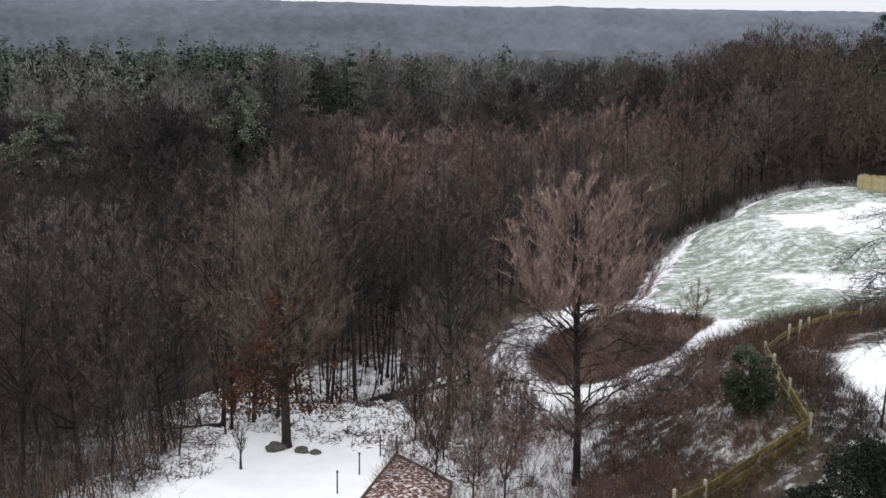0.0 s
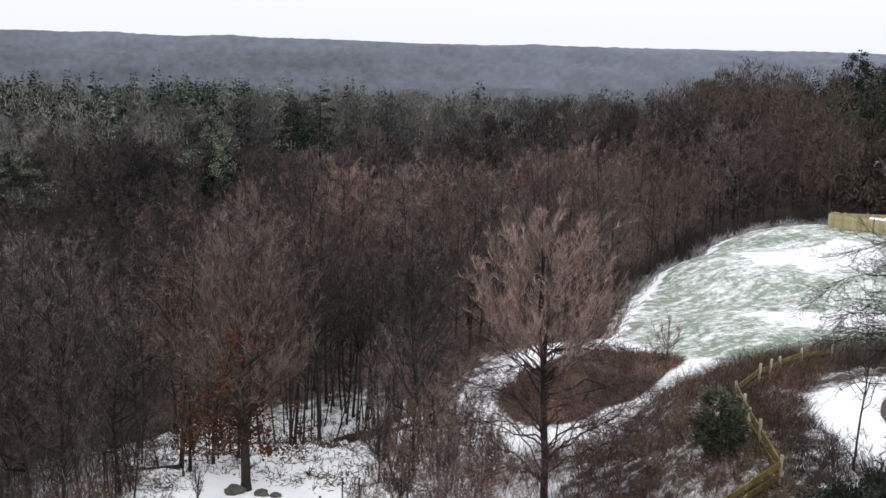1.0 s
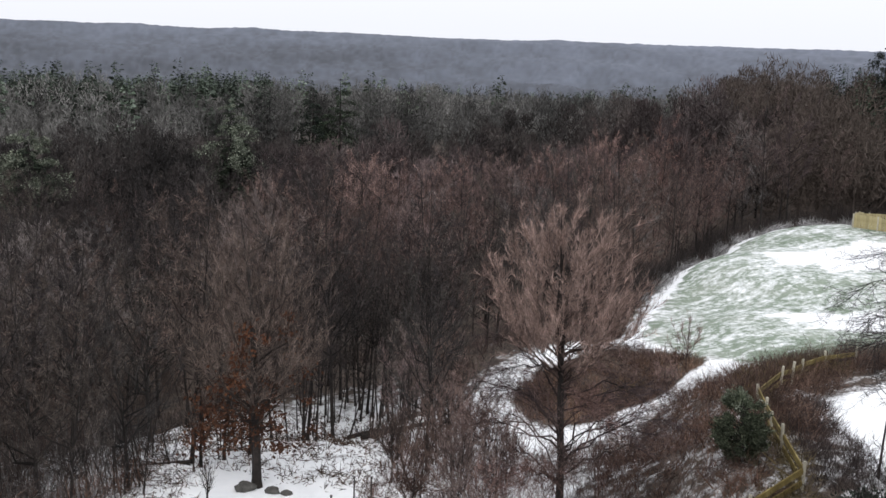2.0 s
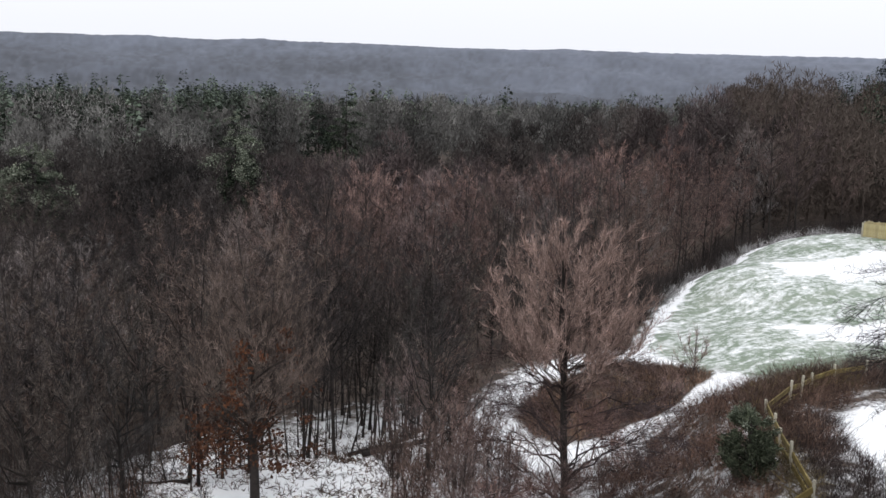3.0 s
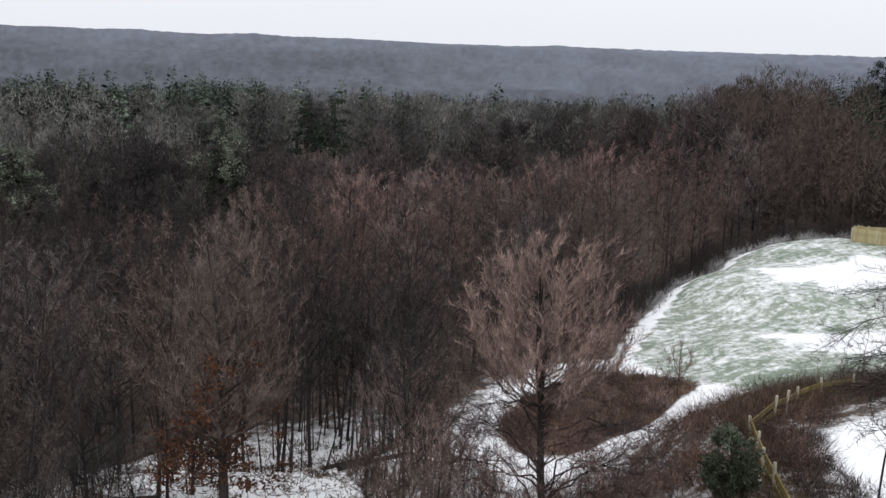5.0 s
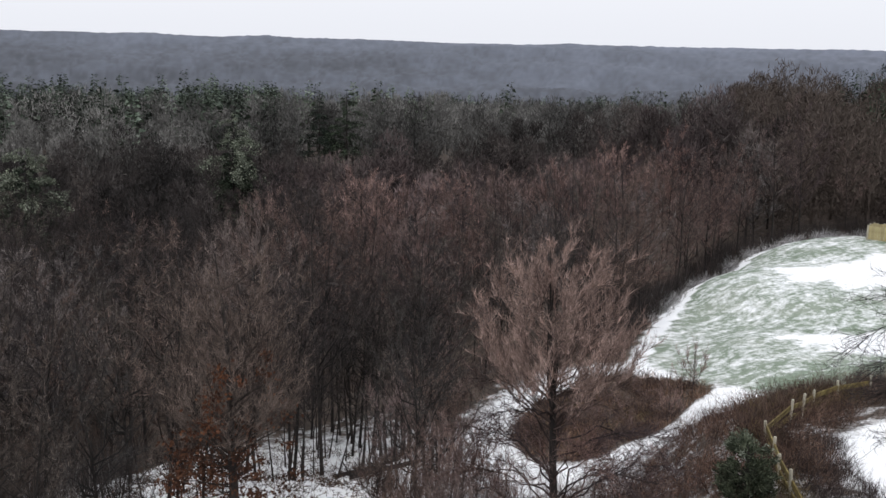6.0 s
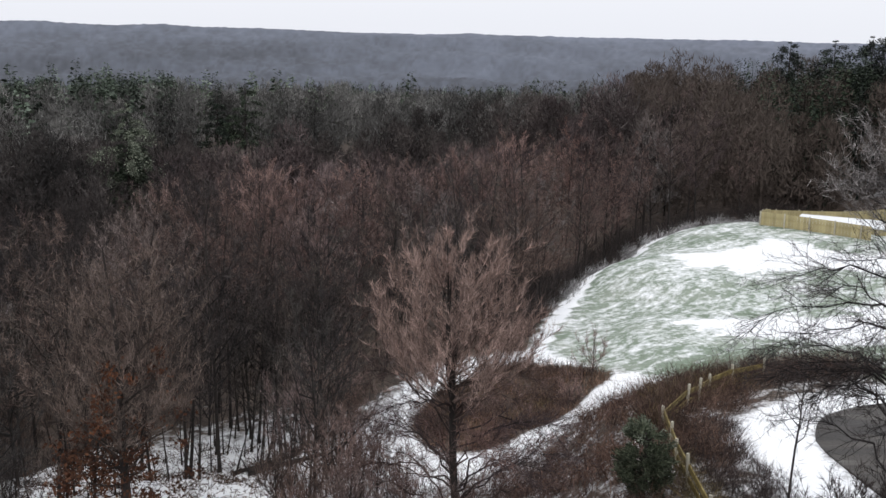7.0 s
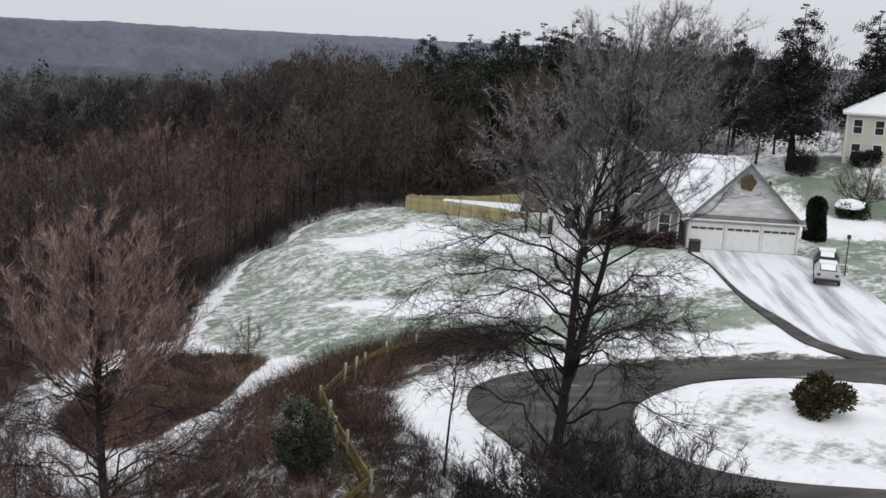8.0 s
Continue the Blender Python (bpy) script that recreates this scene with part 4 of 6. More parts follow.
def joined_wood(name, r0, r1, az0, az1, count, mat, label, seed, height=(10, 14), twig=90, thick=0.05, pick=None, gap=2.6, wide=0.30, shift=0.0, uneven=0.38, long=0.5, lobes=9):
    """Many leafless trees joined into one mesh: a stem, limbs and a crown of tufts of twigs each."""
    g = np.random.default_rng(seed)
    r = np.sqrt(g.uniform(r0 ** 2, r1 ** 2, count * 4))
    az = np.radians(g.uniform(az0, az1, count * 4))
    x, y = r * np.sin(az), r * np.cos(az)
    ok = in_wood(x, y)
    if pick is not None:
        ok &= pick(x, y)
    for px, py in PINE_SPOTS:
        ok &= ~((np.abs(x - px * y / py) < 4.5) & (y > py - 38) & (y < py + 4))
    x, y = x[ok], y[ok]
    keep = []
    near = np.array(TAKEN)
    for i in range(len(x)):
        if len(keep) == count:
            break
        if ((near[:, 0] - x[i]) ** 2 + (near[:, 1] - y[i]) ** 2).min() > gap * gap:
            keep.append(i)
            near = np.concatenate([near, [[x[i], y[i]]]])
    TAKEN.extend(zip(x[keep], y[keep]))
    x, y = x[keep], y[keep]
    n = len(x)
    h = g.uniform(*height, n) * g.choice([0.82, 0.95, 1.0, 1.08], n) * (1 + 0.1 * np.sin(x / 17 + seed) * np.sin(y / 13))
    W = h * wide * g.uniform(0.8, 1.25, n)
    b = Build()
    foot = np.stack([x, y, land(x, y) - 0.4], -1)
    top = foot + np.stack([g.normal(0, 0.3, n), g.normal(0, 0.3, n), h * 0.9], -1)
    b.spikes(foot, top, thick * 3.0)
    # every crown is a dome of smaller rounded tufts, each on its own limb
    m = lobes
    i = np.repeat(np.arange(n), m)
    c = np.tile((np.arange(m) + 0.5) / m, n) * 1.7 - 0.75 + g.uniform(-0.08, 0.08, n * m)
    a = np.tile(np.arange(m) * 2.39996, n) + g.uniform(0, 6.283, n)[i] + g.uniform(-0.4, 0.4, n * m)
    sn = np.sqrt(np.clip(1 - np.clip(c, -1, 1) ** 2, 0, 1))
    core = foot[i] + np.stack([np.cos(a) * sn * W[i] * 0.6, np.sin(a) * sn * W[i] * 0.6, h[i] * (0.52 + np.where(c > 0, 0.38, 0.36) * np.minimum(c, 1))], -1)
    size = W[i] * g.uniform(0.38, 0.58, n * m)
    q = np.clip((core - foot[i])[:, 2] / h[i] - 0.24 * sn, 0.15, 0.85)
    b.spikes(foot[i] + (top - foot)[i] * q[:, None], core + np.array([0, 0, 0.3]), thick * 1.5)
    k = n * twig
    j = np.repeat(np.arange(n), twig) * m + g.integers(0, m, k)
    e = unit(g.normal(0, 1, (k, 3)) + np.array([0, 0, 0.35]))
    T = core[j] + e * (size[j] * g.uniform(0.35, 1.05, k) ** 0.6)[:, None] * np.array([1, 1, 1.15])
    d = unit(e * 0.6 + g.normal(0, 0.45, (k, 3)) + np.array([0, 0, 0.8]))
    ln = long * g.uniform(0.6, 1.5, k)
    b.blades(T - d * ln[:, None], T, thick * g.uniform(0.6, 1.3, k))
    tone = np.clip(shift + g.normal(0, uneven, n) + 0.8 * uneven * np.sin(x / 23 + seed) * np.sin(y / 19), -0.6, 1.2)
    me = b.mesh(name, mat)
    a = me.attributes.new("tone", "FLOAT", "POINT")
    # the tone also paints shade on stems and limbs inside the crowns
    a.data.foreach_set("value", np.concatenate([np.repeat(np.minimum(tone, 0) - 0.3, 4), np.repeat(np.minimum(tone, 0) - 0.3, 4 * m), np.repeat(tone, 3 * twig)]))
    return tagged(new(name, me), label, "woods", kind="stuff")


joined_wood("red_woods", 94, 150, -7, 14, 75, WOOD_RED, "band of reddish leafless trees in the wood", 202, (12, 15.5), 2900, 0.042, gap=4.4, shift=-0.05, uneven=0.6, long=0.7)
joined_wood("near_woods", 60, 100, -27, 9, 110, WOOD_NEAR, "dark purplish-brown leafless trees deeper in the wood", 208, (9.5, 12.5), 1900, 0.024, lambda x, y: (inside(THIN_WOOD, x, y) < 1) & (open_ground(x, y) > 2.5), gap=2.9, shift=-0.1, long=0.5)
joined_wood("mid_woods", 98, 190, -8, 33, 200, WOOD_GREY, "dense leafless grey-green woodland on the slope", 201, (10.5, 14.5), 2000, 0.052, lambda x, y: x < 36, gap=5.0, long=0.75)
joined_wood("mossy_woods", 98, 190, -30, -7, 210, WOOD_GREY, "dense leafless grey-green woodland below the pines", 206, (10, 13.5), 2000, 0.052, gap=5.0, long=0.75)
joined_wood("hill_woods", 106, 190, 14, 29, 250, WOOD_DARK, "dark leafless trees on the rise behind the lawn", 205, (12, 15), 2000, 0.05, lambda x, y: x > 30, gap=4.6, shift=0.1, uneven=0.4, long=0.75)
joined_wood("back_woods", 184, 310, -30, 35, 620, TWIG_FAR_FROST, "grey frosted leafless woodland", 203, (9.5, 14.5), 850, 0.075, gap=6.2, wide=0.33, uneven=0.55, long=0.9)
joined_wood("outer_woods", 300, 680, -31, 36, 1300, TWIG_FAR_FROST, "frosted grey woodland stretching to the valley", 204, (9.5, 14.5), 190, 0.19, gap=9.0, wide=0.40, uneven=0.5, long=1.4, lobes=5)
joined_wood("ridge_woods", 118, 190, 27, 42, 150, WOOD_DARK, "dark leafless trees on the ridge behind the houses", 207, (11, 14), 1100, 0.05, lambda x, y: x > 55, gap=5.0, shift=0.1, long=0.75)


def joined_pines(name, r0, r1, az0, az1, count, mat, label, seed, height, thick, frost=2.0, m=130, spray=0.6):
    g = np.random.default_rng(seed)
    r = np.sqrt(g.uniform(r0 ** 2, r1 ** 2, count))
    az = np.radians(g.uniform(az0, az1, count))
    x, y = r * np.sin(az), r * np.cos(az)
    z = land(x, y)
    h = g.uniform(*height, count)
    b = Build()
    foot = np.stack([x, y, z], -1)
    b.spikes(foot, foot + np.stack([0 * h, 0 * h, h], -1), 0.2)
    i = np.repeat(np.arange(count), m)
    k = count * m
    q = g.uniform(0.2, 1, k) ** 0.8
    a = g.uniform(0, 6.283, k)
    ln = h[i] * 0.2 * (1.04 - q) ** 0.6 * (0.8 + 0.35 * np.sin(3 * a + 9 * q + i)) + 0.35
    S = foot[i] + np.stack([0 * q, 0 * q, h[i] * q], -1)
    T = np.stack([np.cos(a), np.sin(a), g.uniform(-0.45, 0.25, k)], -1) * (ln * g.uniform(0.5, 1.15, k))[:, None]
    b.leaves(S + T * (1 - spray), T * spray, unit(g.normal(0, 0.4, (k, 3)) + np.array([0, 0, 1.0])), thick * ln)
    me = b.mesh(name, mat)
    tone = np.where(g.uniform(0, 1, count) < 0.3, g.uniform(0.9, frost, count), g.uniform(-0.5, 0.5, count))      # some trees carry frost
    at = me.attributes.new("tone", "FLOAT", "POINT")
    at.data.foreach_set("value", np.concatenate([np.full(4 * count, -0.4), np.repeat(tone, 4 * m)]))
    return tagged(new(name, me), label, "woods", kind="stuff")


joined_pines("pine_belt", 215, 560, -29, -8, 460, NEEDLE_BELT, "belt of dark green pines among frosted trees", 301, (13.5, 18), 0.3)
joined_pines("scattered_pines", 240, 640, -9, 24, 230, NEEDLE_BELT, "scattered dark pines in the far wood", 302, (12.5, 16.5), 0.28)
joined_pines("hill_pines", 132, 172, 19, 31, 80, NEEDLE_DARK, "dark pines on the wooded rise", 303, (11.5, 15.5), 0.13, 1.0, 420, 0.3)


def value_noise(g, u, v, cells):
    """Smooth noise in -1..1 over the unit square, with cells = (across, along)."""
    grid = g.uniform(-1, 1, (cells[0] + 2, cells[1] + 2))
    a, b = u * cells[0], v * cells[1]
    i, k = a.astype(int), b.astype(int)
    a, b = a - i, b - k
    a, b = a * a * (3 - 2 * a), b * b * (3 - 2 * b)
    return (grid[i, k] * (1 - a) + grid[i + 1, k] * a) * (1 - b) + (grid[i, k + 1] * (1 - a) + grid[i + 1, k + 1] * a) * b


def valley_woods():
    """The far side of the valley: one rolling canopy of crowns too far off to tell apart, lumpy at two scales."""
    g = np.random.default_rng(9)
    nu, nv = 640, 120
    u, v = np.meshgrid(np.linspace(0, 1, nu), np.linspace(0, 1, nv), indexing="ij")
    az = np.radians(-36 + 76 * u)
    r = np.exp(math.log(560) + (math.log(4350) - math.log(560)) * v)
    x, y = r * np.sin(az), r * np.cos(az)
    lump = 0.6 * value_noise(g, u, v, (300, 34)) + 0.4 * value_noise(g, u, v, (600, 60))
    stand_of = value_noise(g, u, v, (40, 9))
    z = land(x, y) + 6 + lump * np.interp(r, [560, 1500, 4350], [2.0, 2.2, 2.6]) + stand_of * np.interp(r, [560, 2500, 4350], [2.5, 6.0, 3.0])
    z[:, 0] -= 9
    k = (np.arange(nu - 1)[:, None] * nv + np.arange(nv - 1)).reshape(-1)
    faces = np.stack([k, k + nv, k + nv + 1, k + 1], -1).tolist()
    me = smooth(make_mesh("valley_woods", np.stack([x, y, z], -1).reshape(-1, 3), faces, HAZY_FAR_TWIG))
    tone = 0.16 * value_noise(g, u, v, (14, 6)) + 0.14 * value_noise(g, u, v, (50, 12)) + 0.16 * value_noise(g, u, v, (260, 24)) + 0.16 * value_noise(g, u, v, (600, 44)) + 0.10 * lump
    # haze painted into the tone: darker near, paler towards the skyline
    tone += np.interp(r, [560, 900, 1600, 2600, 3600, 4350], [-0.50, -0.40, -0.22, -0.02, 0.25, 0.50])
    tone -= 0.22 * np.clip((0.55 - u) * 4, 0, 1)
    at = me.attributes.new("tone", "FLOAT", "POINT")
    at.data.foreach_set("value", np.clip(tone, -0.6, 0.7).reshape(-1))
    return tagged(new("valley_woods", me), "hazy grey-blue woods across the valley to the skyline", "woods", kind="stuff")


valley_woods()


# ---- conifers that can be told apart ----
def pine(x, y, h, w, mat, label, seed, group="", tiers=18, boughs=9, sprays=44, base=0.15, sag=0.25, fine=0.6, taper=0.75, w_leaf=0.10, puff=0.06):
    tr, cr = needle_tree(seed, h, w, tiers, boughs, sprays, w_leaf, base, sag, 0.45, fine, taper, puff)
    return plant("pine_tree", tr, cr, BARK, mat, Matrix.Translation((x, y, ground_at(x, y))), label, "tree", group)


def frosted_pine(x, y, top, w, seed):
    """A dark inner crown with frosted bough ends round it."""
    h = top - ground_at(x, y)
    tr, cr = needle_tree(seed, h * 0.92, w * 0.8, 15, 8, 180, 0.10, 0.2, 0.3, 0.4, 0.62)
    ob = plant("pine_tree", tr, cr, BARK, NEEDLE, Matrix.Translation((x, y, ground_at(x, y))), "tall green pine with frosted boughs above the bare wood", "tree")
    _, tips = needle_tree(seed + 50, h * 1.01, w * 0.95, 12, 6, 230, 0.09, 0.42, 0.15, 0.5, 0.5, 0.55)
    part_mesh("frosted_foliage", tips.mesh("frosted_foliage", NEEDLE_FROST), ob, "pale frosted pine boughs")


frosted_pine(-26.6, 150, 6.9, 9.0, 401)
frosted_pine(-41.5, 118, 5.3, 9.0, 402)
pine(-17.7, 211, 7.6 - ground_at(-17.7, 211), 8.5, NEEDLE, "broad dark green pine in the wood", 403, tiers=11, boughs=6, sprays=200, base=0.25, sag=0.2)
pine(-23.0, 214, 5.8 - ground_at(-23, 214), 7.5, NEEDLE, "dark green pine in the wood", 404, tiers=11, boughs=6, sprays=180, base=0.25, sag=0.2)
RIDGE_PINES = [(66, 131, 18.6, 9), (61.5, 143, 16.8, 8), (68.5, 128, 19, 10), (63, 136, 17.4, 8), (84.5, 106, 21.9, 7.5), (95, 106, 21.8, 9), (91, 125, 19.0, 9), (57, 146, 16.5, 8), (73, 128, 18.2, 9),
               (78, 124, 17.5, 9), (102, 112, 20, 9), (66.5, 139, 17.8, 9), (70.5, 134, 18.4, 9), (75.5, 131, 18.6, 8), (84, 128, 17.6, 9), (89, 134, 19.0, 9)]
ridge_forms = []
for i, (x, y, top, w) in enumerate(RIDGE_PINES):
    h = top - ground_at(x, y)
    if i < 4:
        ridge_forms.append((pine(x, y, h, w * 0.72, NEEDLE_RIDGE, "tall dark pine on the rise behind the houses", 410 + i, "pines behind the houses", tiers=14, boughs=9, sprays=170, base=0.2, sag=0.12, fine=0.6, taper=0.45, w_leaf=0.13, puff=0.11), h))
    else:
        form, was = ridge_forms[i % 4]
        copy_thing(form, stand(x, y, i * 1.7, h / was))


def yard_trees():
    g = np.random.default_rng(88)
    first = None
    for x, y in ((72, 117), (76, 112), (80, 118), (84, 111), (70, 124), (79, 126), (88, 122), (66, 118), (92, 118), (75, 121), (62, 116), (97, 100), (86, 107)):
        if first is None:
            tr, cr, _, _ = bare_tree(141, 14, 5.5, 2.8, 26, 8, 12, 0.16, 0.014, blades=True, slope=1.0)
            first = plant("yard_tree", tr, cr, BARK, TWIG_DARK, stand(x, y), "dark bare tree on snow behind the houses", "tree", "trees behind the houses")
        else:
            copy_thing(first, stand(x, y, g.uniform(0, 6.28), g.uniform(0.8, 1.2)))


yard_trees()


# ---- evergreen shrubs ----
def shrub(name, x, y, h, w, mat, label, seed, n=1500, group="", leaf=0.2, lobes=9, thin=1.0):
    """A dense shrub: a few stems and many leaf sprays on uneven lobes."""
    g = np.random.default_rng(seed)
    st, cr = Build(), Build()
    a = g.uniform(0, 6.283, 7)
    T = np.stack([np.cos(a) * w * 0.3, np.sin(a) * w * 0.3, h * g.uniform(0.5, 0.8, 7)], -1)
    st.spikes(np.zeros((7, 3)) - np.array([0, 0, 0.2]), T, 0.04)
    la = g.uniform(0, 6.283, lobes)
    lc = np.stack([np.cos(la) * w * 0.24, np.sin(la) * w * 0.24, h * g.uniform(0.25, 0.72, lobes)], -1)
    lr = g.uniform(0.7, 1.1, lobes) * np.minimum(w, h) * 0.30
    i = g.integers(0, lobes, n)
    d = unit(g.normal(0, 1, (n, 3)))
    C = lc[i] + d * (lr[i] * g.uniform(0.55, 1.05, n))[:, None]
    C[:, 2] = np.clip(C[:, 2], 0.03, None)
    D = unit(d + g.normal(0, 0.6, (n, 3)) + np.array([0, 0, 0.3])) * (leaf * g.uniform(0.6, 1.4, n))[:, None]
    cr.leaves(C, D, unit(g.normal(0, 1, (n, 3))), leaf * 0.3 * thin)
    ob = thing(name, Matrix.Translation((x, y, ground_at(x, y))), label, "shrub", group)
    part_mesh("stems", st.mesh("stems", BARK), ob)
    part_mesh("foliage", cr.mesh("foliage", mat), ob)
    return ob


def young_spruce(x, y, h, w, seed):
    """A bushy young conifer with a broad ragged top, tufted boughs and frosted tips."""
    g = np.random.default_rng(seed)
    st, cr = Build(), Build()
    st.struts([[0, 0, -0.2]], [[0, 0, h * 0.85]], 0.06, 0.02, 6)
    # boughs reach out from the trunk, each ending in a tuft of sprays
    k = 70
    q = g.uniform(0, 1, k)
    a = np.arange(k) * 2.4 + g.uniform(-0.5, 0.5, k)
    r = w * 0.5 * np.interp(q, [0, 0.15, 0.5, 0.75, 0.9, 1], [0.6, 0.85, 1.0, 1.0, 0.88, 0.6]) * g.uniform(0.62, 1.12, k)
    tip = np.stack([np.cos(a) * r, np.sin(a) * r, 0.15 + q * (h - 0.25) + g.normal(0, 0.08, k)], -1)
    root = np.stack([np.zeros(k), np.zeros(k), np.clip(tip[:, 2] - 0.35 * r - 0.1, 0, h * 0.85)], -1)
    st.spikes(root, tip, np.full(k, 0.018))
    per = 130
    i = np.repeat(np.arange(k), per)
    n = k * per
    t = g.uniform(0.25, 1.0, n) ** 0.6
    C = root[i] + (tip - root)[i] * t[:, None] + g.normal(0, 0.075, (n, 3))
    D = unit(unit((tip - root)[i]) + g.normal(0, 0.55, (n, 3)) + np.array([0, 0, 0.15])) * g.uniform(0.10, 0.20, (n, 1))
    cr.leaves(C, D, unit(g.normal(0, 1, (n, 3))), 0.028)
    # frost on the outer tufts of the upper boughs
    up = np.flatnonzero((q > 0.84) | ((q > 0.4) & (g.uniform(0, 1, k) < 0.06)))
    fr = Build()
    i = np.repeat(up, 34)
    C = tip[i] + g.normal(0, 0.08, (len(i), 3)) + np.array([0, 0, 0.05])
    D = unit(unit((tip - root)[i]) + g.normal(0, 0.5, (len(i), 3))) * g.uniform(0.08, 0.18, (len(i), 1))
    fr.leaves(C, D, unit(g.normal(0, 0.5, (len(i), 3)) + np.array([0, 0, 1.0])), 0.028)
    ob = thing("evergreen_shrub", Matrix.Translation((x, y, ground_at(x, y))), "dark green young spruce with frosted tips beside the wooden fence", "shrub")
    part_mesh("trunk", st.mesh("trunk", BARK), ob)
    part_mesh("foliage", cr.mesh("foliage", NEEDLE_SPRUCE), ob)
    tagged(part_mesh("frost", fr.mesh("frost", NEEDLE_FROST), ob), "pale frosted needle tips", kind="stuff")


young_spruce(12.0, 41.0, 2.5, 1.95, 506)
for i, (x, y, h, w) in enumerate([(12.9, 31.3, 2.5, 2.8), (11.2, 30.6, 1.7, 2.4), (14.3, 30.8, 3.1, 3.0), (15.6, 34.4, 1.8, 2.4), (16.2, 30.6, 3.4, 2.8), (18.6, 29.8, 3.6, 3.2), (20.6, 29.0, 3.2, 3.0)]):
    shrub("evergreen_shrub", x, y, h, w, NEEDLE_RIDGE, "dark evergreen shrub below the fence", 510 + i, 6500, "evergreens below the fence", leaf=0.12)
shrub("rhododendron", 35.2, 42.2, 1.8, 3.5, LEAF_BRONZE, "broad bronze-green rhododendron on the snowy island", 520, 3600, leaf=0.2, lobes=14)
shrub("round_shrub", 83.5, 102.6, 2.9, 4.2, TWIG_DARK, "large dark rounded shrub in the far yard", 521, 9000, leaf=0.15, lobes=14)
tr_, cr_, _, _ = bare_tree(522, 4.4, 0.7, 2.4, 26, 8, 10, 0.08, 0.012, slope=0.8)
plant("round_shrub", tr_, cr_, BARK, TWIG, stand(83.2, 92.6, 0.4, 1.2), "large brown leafless rounded shrub", "shrub")
def column_evergreen(x, y, h, w, seed):
    """A clipped column of dense foliage with a rounded top and a wider foot."""
    g = np.random.default_rng(seed)
    st, cr = Build(), Build()
    st.struts([[0, 0, -0.2]], [[0, 0, h * 0.8]], 0.07, 0.03, 6)
    n = 7000
    q = g.uniform(0.0, 1, n)
    r = w * 0.5 * np.interp(q, [0, 0.25, 0.5, 0.8, 0.93, 1], [1.12, 1.1, 0.86, 0.92, 0.66, 0.15]) * g.uniform(0.6, 1.04, n) ** 0.5
    a = g.uniform(0, 6.283, n)
    C = np.stack([np.cos(a) * r, np.sin(a) * r, q * h], -1)
    D = unit(np.stack([np.cos(a), np.sin(a), 0 * a + 0.7], -1) + g.normal(0, 0.5, (n, 3))) * g.uniform(0.16, 0.34, (n, 1))
    cr.leaves(C, D, unit(g.normal(0, 1, (n, 3))), 0.09)
    ob = thing("arborvitae", stand(x, y), "tall dark winter-browned evergreen column beside the driveway", "shrub")
    part_mesh("trunk", st.mesh("trunk", BARK), ob)
    part_mesh("foliage", cr.mesh("foliage", NEEDLE_DARK), ob)


column_evergreen(70.4, 84.4, 3.8, 1.6, 523)


def snow_capped_shrub(x, y, w, h, seed):
    ob = shrub("low_shrub", x, y, h, w, NEEDLE_DARK, "low dark shrub with a cap of snow", seed, 2600, "snow-capped shrubs", leaf=0.25, lobes=16)
    bm = bmesh.new()
    bmesh.ops.create_icosphere(bm, subdivisions=3, radius=1)
    for v in bm.verts:
        k = 1 + 0.35 * noise.noise(v.co * 1.9 + Vector((seed, 0, 0)))
        v.co = Vector((v.co.x * w * 0.33 * k, v.co.y * w * 0.31 * k + 0.4, h * 0.66 + max(v.co.z, -0.6) * h * 0.30 * k))
    part("snow_cap", bm, SNOW, ob, "rounded cap of snow")


snow_capped_shrub(80, 90.5, 4.3, 2.0, 531)
snow_capped_shrub(84.0, 87.4, 4.0, 1.8, 532)


for i, (x, y, h) in enumerate([(17.9, 33.6, 4.2), (19.0, 34.8, 3.4), (16.4, 35.0, 3.2), (20.3, 33.2, 3.6), (18.4, 31.6, 4.4), (21.2, 31.8, 3.8), (16.2, 32.6, 3.4), (19.6, 36.2, 2.4)]):
    tr_, cr_, _, _ = bare_tree(650 + i, h, 0.5, 1.6, 22, 9, 14, 0.04, 0.007, slope=0.7, up=0.15, blades=True)
    plant("bare_shrub", tr_, cr_, BARK, TWIG_DARK, stand(x, y), "dark bare shrub at the tall tree's foot", "shrub", "bare shrubs at the tall tree")


def sapling(x, y, h, seed, label):
    tr, cr, _, _ = bare_tree(seed, h, h * 0.4, h * 0.13, 9, 4, 3, 0.045, 0.008, up=0.2)
    return plant("sapling", tr, cr, TWIG_DARK, TWIG_DARK, Matrix.Translation((x, y, ground_at(x, y))), label, "tree")


